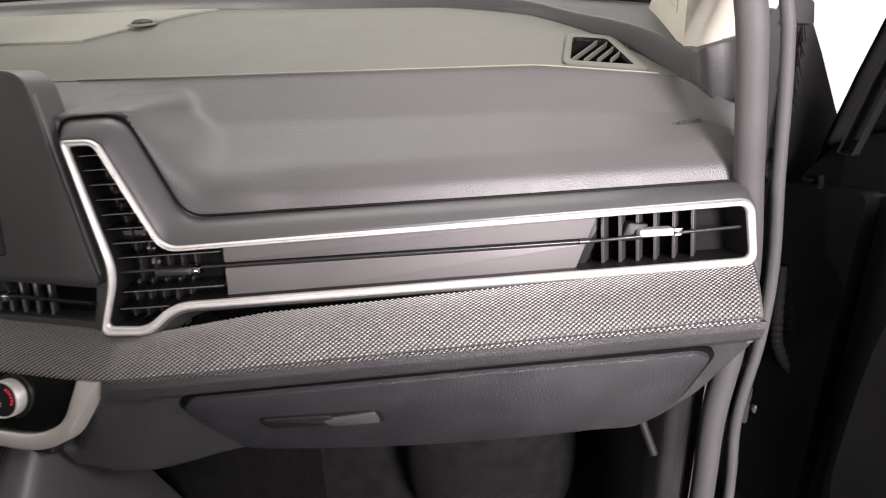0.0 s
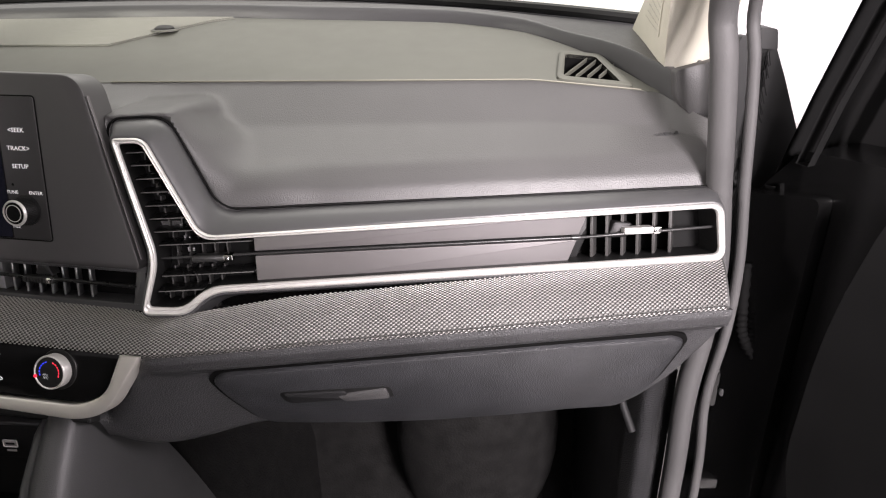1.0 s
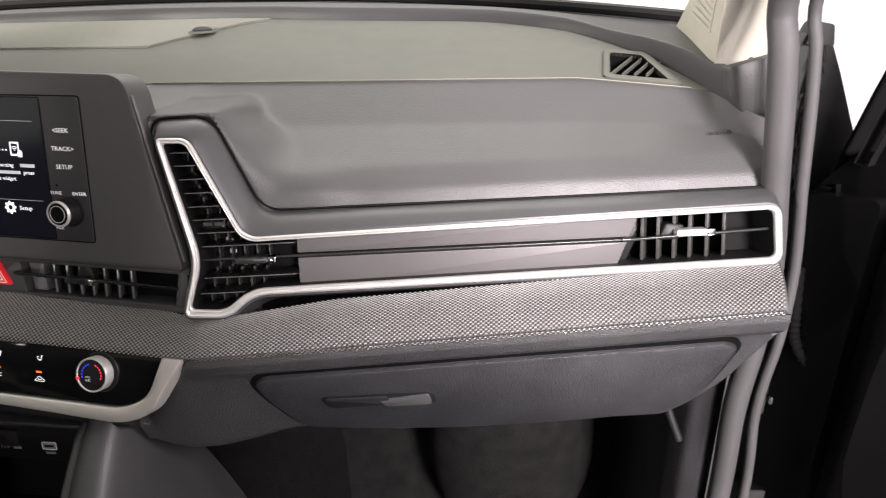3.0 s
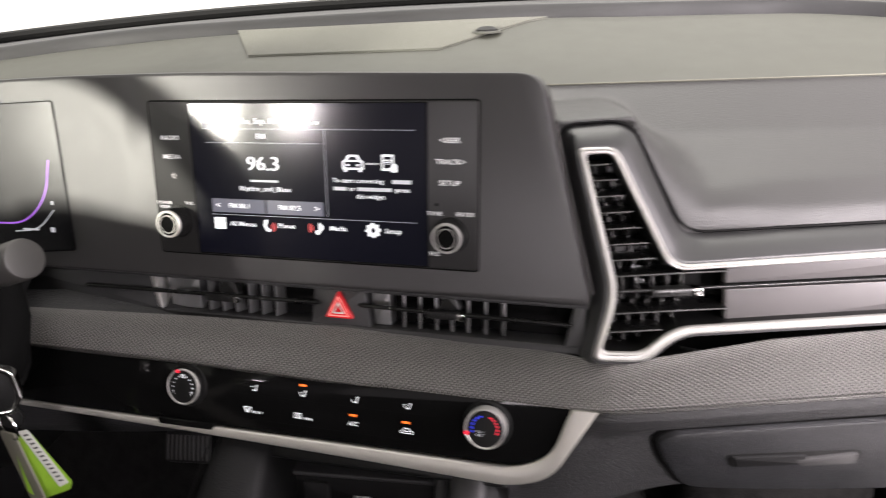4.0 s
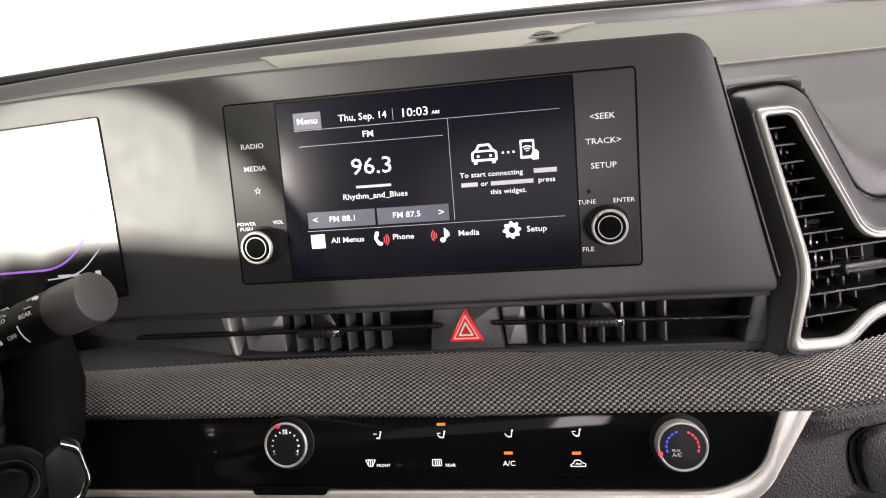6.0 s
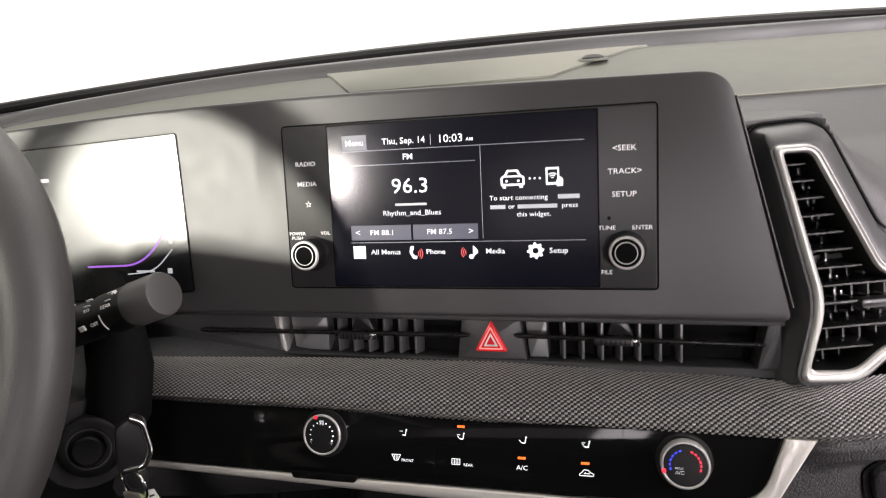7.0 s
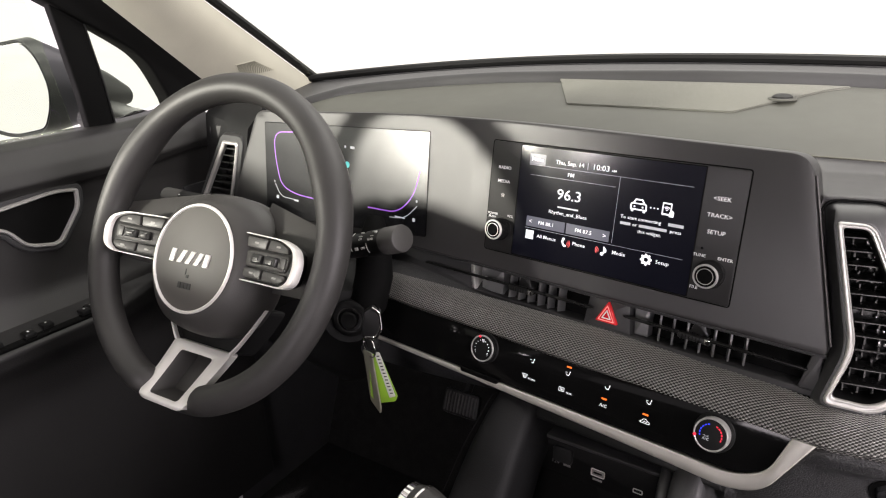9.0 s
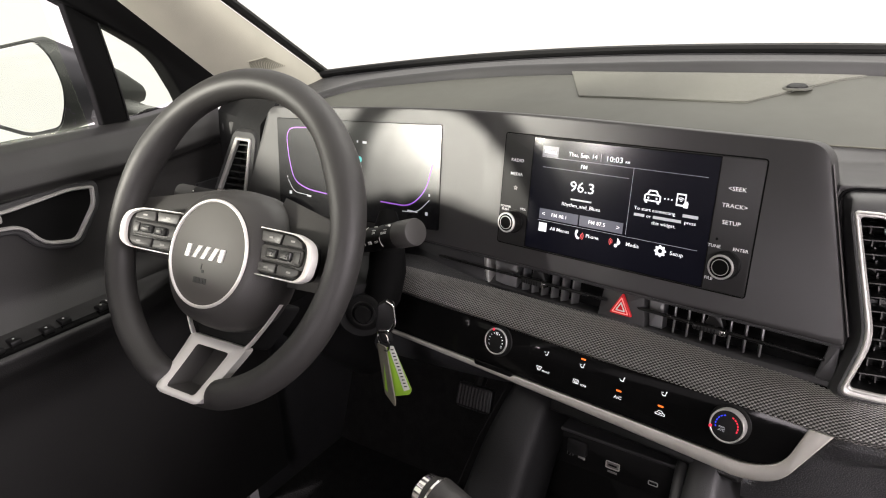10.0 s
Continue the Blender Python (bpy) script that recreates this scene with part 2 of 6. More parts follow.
def frame_ring(outer, inner, z0, z1, M, round_=1.0, bm=None):
    """A frame between two outlines of equal count, with rounded edges."""
    lps = [[(x, y, z0) for x, y in outer], [(x, y, z1 - round_) for x, y in outer],
           [(x * 0.7 + a * 0.3, y * 0.7 + b * 0.3, z1) for (x, y), (a, b) in zip(outer, inner)],
           [(x * 0.3 + a * 0.7, y * 0.3 + b * 0.7, z1) for (x, y), (a, b) in zip(outer, inner)],
           [(x, y, z1 - round_) for x, y in inner], [(x, y, z0) for x, y in inner]]
    return loops_mesh(lps, M, False, False, bm)


def grid_mesh(f, nu, nv, bm=None):
    """A sheet of nu by nv quads from f(u, v), u and v from 0 to 1."""
    bm = bm or bmesh.new()
    g = [[bm.verts.new(f(i / nu, j / nv)) for j in range(nv + 1)] for i in range(nu + 1)]
    for i in range(nu):
        for j in range(nv):
            bm.faces.new((g[i][j], g[i + 1][j], g[i + 1][j + 1], g[i][j + 1]))
    return bm


def thick(bm, d, eye=(0.1, -0.6, 0.9)):
    """Give a sheet thickness d on the side that looks away from the cabin."""
    bmesh.ops.recalc_face_normals(bm, faces=bm.faces[:])
    eye = Vector(eye)
    if sum(f.normal.dot(eye - f.calc_center_median()) * f.calc_area() for f in bm.faces) < 0:
        bmesh.ops.reverse_faces(bm, faces=bm.faces[:])
    bm.normal_update()
    front = bm.verts[:]
    rims = [(e.verts[0], e.verts[1]) for e in bm.edges if e.is_boundary]
    faces = [f.verts[:] for f in bm.faces]
    back = {v: bm.verts.new(v.co - v.normal * d) for v in front}
    for f in faces:
        bm.faces.new([back[v] for v in reversed(f)])
    for a, b in rims:
        bm.faces.new((a, b, back[b], back[a]))
    return bm


def tube(path, r, n=12, closed=False, bm=None, flat=1.0):
    """A tube of radius r (one, or one a point) along a path of points in metres."""
    bm = bm or bmesh.new()
    P = [Vector(p) for p in path]
    m = len(P)
    rows = []
    a = None
    for i, p in enumerate(P):
        if closed:
            d = P[(i + 1) % m] - P[i - 1]
        else:
            d = P[min(i + 1, m - 1)] - P[max(i - 1, 0)]
        d.normalize()
        if a is None:
            a = d.cross(Vector((0, 0, 1)))
            if a.length < 0.3:
                a = d.cross(Vector((0, 1, 0)))
        a = a - d * a.dot(d)
        a.normalize()
        b = a.cross(d)
        ri = r[i] if isinstance(r, (list, tuple)) else r
        rows.append([bm.verts.new(p + (a * math.cos(t) + b * flat * math.sin(t)) * ri) for t in (2 * math.pi * k / n for k in range(n))])
    for i in range(m if closed else m - 1):
        A, B = rows[i], rows[(i + 1) % m]
        for k in range(n):
            bm.faces.new((A[k], A[(k + 1) % n], B[(k + 1) % n], B[k]))
    if not closed:
        bm.faces.new(list(reversed(rows[0])))
        bm.faces.new(rows[-1])
    return bm


def lathe(profile, M, n=40, bm=None, cap=True):
    """A turned shape round the frame's z: profile of (radius, z) in millimetres."""
    lps = [[(r * math.cos(2 * math.pi * i / n), r * math.sin(2 * math.pi * i / n), z) for i in range(n)] for r, z in profile]
    return loops_mesh(lps, M, cap, cap, bm)


def block(x0, y0, z0, x1, y1, z1, M=Matrix.Identity(4), bevel=0.0, bm=None):
    """A box between two corners (millimetres in the frame M)."""
    fresh = bmesh.new()
    vs = [fresh.verts.new((Vector((x, y, z)) * MM)) for x in (x0, x1) for y in (y0, y1) for z in (z0, z1)]
    for q in ((0, 1, 3, 2), (4, 6, 7, 5), (0, 4, 5, 1), (2, 3, 7, 6), (0, 2, 6, 4), (1, 5, 7, 3)):
        fresh.faces.new([vs[k] for k in q])
    if bevel:
        bmesh.ops.bevel(fresh, geom=fresh.edges[:], offset=bevel * MM, segments=2, affect="EDGES", profile=0.5)
    bmesh.ops.transform(fresh, matrix=M, verts=fresh.verts)
    if bm is None:
        return fresh
    tmp = bpy.data.meshes.new("tmp")
    fresh.to_mesh(tmp)
    bm.from_mesh(tmp)
    bpy.data.meshes.remove(tmp)
    fresh.free()
    return bm


def mesh_of(name, bm, material, smooth=True, angle=40):
    bmesh.ops.recalc_face_normals(bm, faces=bm.faces[:])
    me = bpy.data.meshes.new(name)
    bm.to_mesh(me)
    bm.free()
    me.materials.append(material)
    if smooth:
        me.shade_smooth()
        me.set_sharp_from_angle(angle=radians(angle))
    return me


def part(name, bm, material, parent, label="", angle=40, kind=""):
    ob = new(name, mesh_of(name, bm, material, angle=angle))
    if parent is not None:
        ob.parent = parent
        ob.matrix_parent_inverse = Matrix.Translation(parent.matrix_basis.translation).inverted() if parent.type == "EMPTY" else Matrix.Identity(4)
    return tagged(ob, label, kind=kind)


def thing(name, base, label, category, group="", kind=""):
    """An empty at a thing's base, to which its parts belong."""
    ob = new(name)
    ob.empty_display_size = 0.02
    ob.location = base
    return tagged(ob, label, category, group, kind)


def solid(name, bm, material, label, category, group="", kind="", angle=40):
    """A thing of one mesh."""
    return tagged(part(name, bm, material, None, angle=angle), label, category, group, kind)


def words(text, x, y, height, M, material, parent, align="CENTER", depth=0.15, z=0.0, wide=1.08, name="lettering"):
    """Raised lettering in the built-in font, centred on (x, y) of the frame M; height is that of capitals."""
    cu = bpy.data.curves.new("text", "FONT")
    cu.body, cu.size, cu.align_x, cu.align_y = text, height / 0.70 * MM, align, "CENTER"
    cu.extrude, cu.resolution_u, cu.offset = depth * MM * 0.5, 2, height * 0.002 * MM
    tmp = bpy.data.objects.new("text", cu)
    scene.collection.objects.link(tmp)
    me = bpy.data.meshes.new_from_object(tmp.evaluated_get(bpy.context.evaluated_depsgraph_get()))
    bpy.data.objects.remove(tmp)
    bpy.data.curves.remove(cu)
    me.transform(M @ Matrix.Translation(Vector((x, y, z + depth * 0.5)) * MM) @ Matrix.Diagonal((wide, 1, 1, 1)))
    me.materials.clear()
    me.materials.append(material)
    ob = new(name, me)
    ob.parent = parent
    if parent.type == "EMPTY":
        ob.matrix_parent_inverse = Matrix.Translation(parent.matrix_basis.translation).inverted()
    return ob


def lerp_table(table, x):
    """Read a table of (x, a, b, ...) at x, with smooth steps between its rows."""
    if x <= table[0][0]:
        return table[0][1:]
    for p, q in zip(table, table[1:]):
        if x <= q[0]:
            t = (x - p[0]) / (q[0] - p[0])
            return tuple(a + (b - a) * t for a, b in zip(p[1:], q[1:]))
    return table[-1][1:]


def rounded_open(pts, r, k=5):
    """An open line with its inner corners rounded."""
    out = [tuple(pts[0])]
    for i in range(1, len(pts) - 1):
        ri = r[i] if isinstance(r, (list, tuple)) else r
        p = Vector(pts[i])
        a, b = Vector(pts[i - 1]) - p, Vector(pts[i + 1]) - p
        d = min(ri, a.length * 0.48, b.length * 0.48)
        s, e = p + a.normalized() * d, p + b.normalized() * d
        for j in range(k + 1):
            t = j / k
            q = s * (1 - t) ** 2 + p * 2 * t * (1 - t) + e * t * t
            out.append((q.x, q.y))
    return out + [tuple(pts[-1])]


def ribbon(one, two, z0, z1, M, edge=1.2, bm=None):
    """A moulding between two open lines of equal count, with rounded long edges and closed ends."""
    bm = bm or bmesh.new()
    rows = []
    for (x, y), (a, b) in zip(one, two):
        L = max(1e-6, math.hypot(a - x, b - y))
        e = min(edge / L, 0.3)
        sec = [(0, z0), (0, z1 - edge), (e * 0.35, z1 - edge * 0.3), (e, z1), (1 - e, z1), (1 - e * 0.35, z1 - edge * 0.3), (1, z1 - edge), (1, z0)]
        rows.append([bm.verts.new(M @ (Vector((x + (a - x) * t, y + (b - y) * t, z)) * MM)) for t, z in sec])
    for p, q in zip(rows, rows[1:]):
        for i in range(7):
            bm.faces.new((p[i], p[i + 1], q[i + 1], q[i]))
    bm.faces.new(rows[0])
    bm.faces.new(list(reversed(rows[-1])))
    return bm

# ---- the frames of the main panels ----
F = panel((-0.0145, 0.0068, 0.7033), -7.5, 10.5)      # display fascia
T = panel((0.273, -0.0135, 0.6452), 7.1, 14.0)          # passenger vent trim
C = panel((0.019, -0.0525, 0.5565), -7.2, 20.0)         # climate panel
R = F @ Matrix(((0.992, 0, 0, 0), (0, 0.967, 0, 0.0019), (0, 0, 1, 0), (0, 0, 0, 1)))      # radio on the fascia
V = F @ Matrix.Translation((0, 0.0002, -0.006))       # centre vents, set back under the fascia
W = panel((-0.3621, -0.168, 0.6834), 2.4, 28.0)       # steering wheel
WS = panel((-0.392, -0.144, 0.667), 3.0, 27.0)        # steering column

# ---- studio and car shell ----
bm = bmesh.new()
bmesh.ops.create_grid(bm, x_segments=2, y_segments=2, size=4.5, matrix=pose(0, 0, -0.38))
solid("ground", bm, STUDIO, "pale grey painted studio floor under the car", "floor", kind="structure")

bm = block(-780, -2300, -60, 700, 420, 0)
solid("floor", bm, CARPET, "black carpeted cabin floor of the car", "floor", kind="structure")


def roof_sheet(u, v):
    x = -0.69 + 1.38 * u
    y = -0.40 - 1.9 * v + 0.06 * (1 - (2 * u - 1) ** 2)
    return Vector((x, y, 1.20 + 0.05 * (1 - (2 * u - 1) ** 2) + 0.05 * math.sin(math.pi * v)))


solid("ceiling", thick(grid_mesh(roof_sheet, 12, 12), 0.03), HEADLINER, "pale cloth headliner over the cabin", "ceiling", kind="structure")

# unseen body sides behind the front doors, closed and darkened to shape the light
solid("wall_left", block(-800, -2300, -60, -755, -1120, 1200), DOORLOW, "dark trimmed body side behind the driver's door", "wall", kind="structure")
# closes the door line so no stray light reflects in the climate panel
solid("wall_door_rear", block(-800, -775, -60, -745, -565, 738), DOORLOW, "dark unseen rear end of the driver's door trim, stopping stray light", "wall", kind="structure")
# added block that keeps low lamp light off the woven strip
solid("wall_blocker_sill", block(-800, -1120, -60, -757, -960, 865), DOORLOW, "dark unseen block stopping low lamp light behind the driver's door", "wall", kind="structure")
# added blocker that cuts the lamp light off the fascia's right part
solid("wall_blocker_left", block(-800, -960, -60, -757, -775, 1200, bevel=12), HEADLINER, "pale unseen block cutting the lamp light behind the driver's door", "pillar", kind="structure")
# front edge set to keep the door softbox off the fascia
solid("wall_right", block(710, -1700, -60, 755, -860, 1200), DOORLOW, "dark trimmed body side behind the open passenger door", "wall", kind="structure")
solid("wall_right_rear", block(710, -2300, -60, 755, -1700, 1200), DOORLOW, "dark trimmed body side beside the rear seats", "wall", kind="structure")
solid("wall_back", block(-755, -2345, -60, 710, -2300, 850), DOORLOW, "dark trimmed wall at the rear of the cabin", "wall", kind="structure")
bm = bmesh.new()
for sx in (-1, 1):
    tube([(sx * 0.655, -0.37, 1.185), (sx * 0.66, -0.7, 1.215), (sx * 0.66, -1.1, 1.22), (sx * 0.66, -2.3, 1.2)], 0.05, 10, bm=bm)
solid("trim_roof_rail", bm, HEADLINER, "pale cloth-covered roof rails over the doors", "trim", kind="structure")

# firewall and footwell
def firewall(u, v):
    x = -0.72 + 1.40 * u
    z = 0.70 * v
    return Vector((x, 0.40 - 0.30 * max(0.0, 0.35 - v), z))


solid("wall_front", thick(grid_mesh(firewall, 10, 14), 0.02), CARPET, "black carpeted firewall in front of the footwell", "wall", kind="structure")
def kick(u, v):
    """Kick panel: flat along the footwell, rounded towards the doorway."""
    k = lerp_table([(0.0, 0.652, 0.074), (0.12, 0.640, 0.066), (0.25, 0.624, 0.078), (0.4, 0.614, 0.105), (0.6, 0.608, 0.17), (1.0, 0.604, 0.36)], u)
    return Vector((k[0], k[1], 0.47 * v))


solid("wall_kick", thick(grid_mesh(kick, 30, 8), 0.008), LOWER, "dark plastic kick panel beside the passenger footwell", "wall", kind="structure")
solid("wall_kick_driver", block(-735, 60, 0, -705, 400, 640), LOWER, "dark plastic kick panel beside the driver's footwell", "wall", kind="structure")


def arch(u, v):
    a, b = math.pi * u, 2 * math.pi * v
    s = math.sin(a)
    return Vector((0.45 + 0.115 * s * math.cos(b) + 0.04 * math.cos(a), 0.30 + 0.10 * s * math.sin(b), 0.20 + 0.19 * math.cos(a) - 0.06 * math.cos(b) * s))


solid("carpet_bulge", grid_mesh(arch, 16, 24), CARPET, "rounded black carpeted bulge in the passenger footwell", "carpet", kind="structure")


# windscreen: bowed base line, leaning back to the roof
def screen_base(u):
    s = 2 * u - 1
    return Vector((0.66 * s, 0.45 - 0.14 * abs(s) ** 2.4, 0.805 - 0.028 * abs(s) ** 2.2))


def screen_top(u):
    s = 2 * u - 1
    return Vector((0.60 * s, -0.345 - 0.055 * s * s, 1.235 - 0.03 * s * s))


glass_bm = grid_mesh(lambda u, v: screen_base(u).lerp(screen_top(u), v) + Vector((0, 0.02, 0.03)) * math.sin(math.pi * v), 20, 8)
windscreen = solid("window_windscreen", glass_bm, GLASS, "lightly green-tinted laminated windscreen above the dashboard", "windscreen", kind="structure")
windscreen.visible_shadow = True

# black ceramic edge and cowl behind the dash
cowl = thing("cowl_strip", (0, 0.42, 0.79), "black plastic cowl strip along the base of the windscreen", "trim", kind="structure")
part("lip", tube([screen_base(i / 40) + Vector((0, -0.004, 0.002)) for i in range(41)], 0.0065, 8), BLACK, cowl)
part("band", thick(grid_mesh(lambda u, v: screen_base(u) + Vector((-0.03 * (2 * u - 1) * v, -0.085 * v, -0.004 - 0.022 * v)), 40, 3), 0.004), HOUSING, cowl)
bm = bmesh.new()
for i in range(7):
    u = 0.55 + 0.012 * i
    p = screen_base(u)
    block(p.x * 1000 - 6, p.y * 1000 + 2, p.z * 1000 + 2, p.x * 1000 + 6, p.y * 1000 + 16, p.z * 1000 + 7 - abs(3 - i), bm=bm)
part("wiper_rest", bm, BLACK, cowl)


# ---- dashboard ----
dash = thing("dashboard", (0.1, 0.1, 0.35), "charcoal grey moulded plastic dashboard with a soft airbag pad", "dashboard")


EDGE = [(-0.645, 0.10), (-0.60, 0.145), (-0.541, 0.194), (-0.484, 0.234), (-0.36, 0.280), (-0.25, 0.305), (-0.12, 0.328), (0.0, 0.340), (0.16, 0.340),
        (0.30, 0.328), (0.40, 0.310), (0.474, 0.282), (0.533, 0.248), (0.583, 0.193), (0.606, 0.150), (0.635, 0.095), (0.68, 0.06)]


def y_back(x):
    """The dash top's far edge: nearly straight in the middle, swept towards the doors."""
    return sum(lerp_table(EDGE, x + d)[0] for d in (-0.02, -0.01, 0, 0.01, 0.02)) / 5


def smooth(a, b, x):
    t = min(1.0, max(0.0, (x - a) / (b - a)))
    return t * t * (3 - 2 * t)


SEAM = 0.132


def top_z(x, y):
    """Height of the dash top: rising gently towards the windscreen."""
    side = lerp_table([(0.05, 0.728), (0.132, 0.747), (0.205, 0.763), (0.30, 0.782), (0.35, 0.786), (0.40, 0.783)], y)[0]
    return side + 0.003 * (1 - smooth(0.08, 0.30, x)) * smooth(0.14, 0.21, y) - 0.10 * max(0.0, abs(x) - 0.50)


def top_sheet(u, v):
    x = -0.645 + 1.29 * u
    a = SEAM
    y = a + (max(y_back(x), a + 0.004) - a) * v
    return Vector((x, y, top_z(x, y) - 0.002 * max(0.0, v - 0.94) / 0.06))


bm = grid_mesh(top_sheet, 220, 44)
# opening for the side defroster
DV = Matrix.Translation((0.556, 0.170, top_z(0.556, 0.170) + 0.0015)) @ pose(0, 0, 0, 12.4, 5.7, 0)
v_out = rounded([(-34, -36), (38, -36), (16, 38), (-26, 38)], [10, 6, 8, 10], 5)
v_in = rounded([(-27, -28), (26, -28), (9, 30), (-21, 30)], [5, 3, 4, 5], 5)


def inside(p, poly):
    return all((b[0] - a[0]) * (p[1] - a[1]) - (b[1] - a[1]) * (p[0] - a[0]) > 0 for a, b in zip(poly, poly[1:] + poly[:1]))


hole = [(-31, -32), (31, -32), (12.5, 34), (-24, 34)]
gone = [f for f in bm.faces if inside(tuple((DV.inverted() @ f.calc_center_median()) * 1000)[:2], hole)]
bmesh.ops.delete(bm, geom=gone, context="FACES")
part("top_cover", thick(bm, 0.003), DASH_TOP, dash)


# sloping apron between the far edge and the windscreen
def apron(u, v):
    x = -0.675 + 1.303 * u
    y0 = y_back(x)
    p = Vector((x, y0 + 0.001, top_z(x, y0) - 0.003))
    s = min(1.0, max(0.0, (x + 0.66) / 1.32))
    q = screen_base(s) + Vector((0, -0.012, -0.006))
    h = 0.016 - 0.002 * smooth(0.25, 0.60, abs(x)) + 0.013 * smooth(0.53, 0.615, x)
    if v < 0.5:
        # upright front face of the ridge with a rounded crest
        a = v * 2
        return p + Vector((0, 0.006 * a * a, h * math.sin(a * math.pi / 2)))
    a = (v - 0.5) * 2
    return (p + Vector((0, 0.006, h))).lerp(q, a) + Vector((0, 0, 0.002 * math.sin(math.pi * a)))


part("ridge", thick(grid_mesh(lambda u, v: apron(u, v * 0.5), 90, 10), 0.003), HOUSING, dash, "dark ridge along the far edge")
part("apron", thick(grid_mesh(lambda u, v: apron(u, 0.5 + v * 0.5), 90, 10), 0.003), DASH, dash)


# airbag pad on the passenger side
def pad_low(x):
    return -0.005 + 0.140 * (x - 0.245)


def pad_at(x, v):
    """The pad's skin from the seam (v = 0) to its lower edge; behind the displays it is a plain ledge."""
    ys = min(SEAM, y_back(x))
    zs = top_z(x, ys) - 0.0006
    yl = pad_low(x)
    pad = [(ys, zs), (ys * 0.55 + yl * 0.45 + 0.010, zs * 0.52 + 0.664 * 0.48 + 0.010), (yl + 0.024, 0.696), (yl + 0.008, 0.683), (yl, 0.664), (yl + 0.010, 0.660)]
    e = 0.045 + 0.050 * smooth(0.10, 0.50, -x)
    ledge = [(SEAM, zs), (SEAM * 0.5 + e * 0.5, zs * 0.5 + top_z(x, e) * 0.5), (e, top_z(x, e) - 0.008), (e, 0.740), (e, 0.70), (e + 0.01, 0.68)]
    w = smooth(0.11, 0.19, x)
    cuts = (0.0, 0.45, 0.74, 0.86, 0.97, 1.0)
    for i in range(5):
        if v <= cuts[i + 1] + 1e-9:
            t = (v - cuts[i]) / (cuts[i + 1] - cuts[i])
            y, z = (((1 - w) * ledge[i][k] + w * pad[i][k]) * (1 - t) + ((1 - w) * ledge[i + 1][k] + w * pad[i + 1][k]) * t for k in (0, 1))
            break
    return Vector((x, y, z))


# head of the upright vent's surround, in the trim's frame
HOOD = [(-109, 70), (-108, 102.5), (-61.5, 103.5), (-27.5, 28.5), (60, 28.5)]


def out_of_hood(x, y):
    """Signed distance from the surround's head line, outside positive."""
    best, side = 1e9, 1
    for (ax, ay), (bx, by) in zip(HOOD, HOOD[1:]):
        dx, dy = bx - ax, by - ay
        t = min(1.0, max(0.0, ((x - ax) * dx + (y - ay) * dy) / (dx * dx + dy * dy)))
        d = math.hypot(x - ax - dx * t, y - ay - dy * t)
        if d < best:
            best, side = d, 1 if (dx * (y - ay) - dy * (x - ax)) > 0 else -1
    return best * side


def hooded(bm):
    """Swell the pad softly towards the surround of the upright vent."""
    inv = T.inverted()
    for v in bm.verts:
        p = (inv @ v.co) * 1000
        if -135 < p.x < 60 and p.y > 20:
            d = out_of_hood(p.x, p.y)
            k = 1 - smooth(10, 55, p.x)
            k *= smooth(-134, -120, p.x)
            if d < 0:
                want = -7.0 + 1.2 * max(d, -14)
            else:
                # a short round at the head, a wider soft flank beside it
                w = 22 + 18 * (1 - smooth(80, 108, p.y))
                want = -7.0 + (min(p.z, -7.0) + 7.0) * smooth(1, w, d)
            p.z += (want - p.z) * k
            v.co = T @ (p * MM)
    return bm


def pad_sheet(u, v):
    return pad_at(0.145 + 0.51 * u, v)


bm = grid_mesh(lambda u, v: pad_at(-0.645 + 0.79 * u, v), 80, 60)
for _ in range(2):
    bmesh.ops.smooth_vert(bm, verts=[v for v in bm.verts if not v.is_boundary], factor=0.5, use_axis_x=False, use_axis_y=True, use_axis_z=True)
part("rear_ledge", thick(bm, 0.004), PAD, dash, angle=60)
bm = grid_mesh(pad_sheet, 200, 90)
for _ in range(10):
    bmesh.ops.smooth_vert(bm, verts=[v for v in bm.verts if not v.is_boundary], factor=0.5, use_axis_x=False, use_axis_y=True, use_axis_z=True)
hooded(bm)
soft = [v for v in bm.verts if not v.is_boundary and 2.5 < out_of_hood(*((T.inverted() @ v.co) * 1000).xy) < 70 and v.co.x < 0.36]
for _ in range(8):
    bmesh.ops.smooth_vert(bm, verts=soft, factor=0.5, use_axis_x=False, use_axis_y=True, use_axis_z=True)
bm.normal_update()
spot = min(bm.verts, key=lambda v: (v.co - Vector((0.616, 0.085, 0.7225))).yz.length + abs(v.co.x - 0.616))
pc, pn = spot.co.copy(), (spot.normal if spot.normal.y < 0 else -spot.normal).copy()
part("airbag_pad", thick(bm, 0.004), PAD, dash, angle=60)
part("seam", tube([(x, SEAM - 0.0006, top_z(x, SEAM) + 0.0008) for x in (0.10 + 0.0172 * i for i in range(30))], 0.0006, 8), TAG, dash, "pale seam line")
pu = (Vector((1, 0.14, 0)) - pn * pn.dot(Vector((1, 0.14, 0)))).normalized()
pv = pn.cross(pu)
words("AIRBAG", -2, 0, 3.8, Matrix(((pu.x, pv.x, pn.x, pc.x), (pu.y, pv.y, pn.y, pc.y), (pu.z, pv.z, pn.z, pc.z), (0, 0, 0, 1))), HOUSING, dash, depth=0.9, z=0.4, wide=1.25)

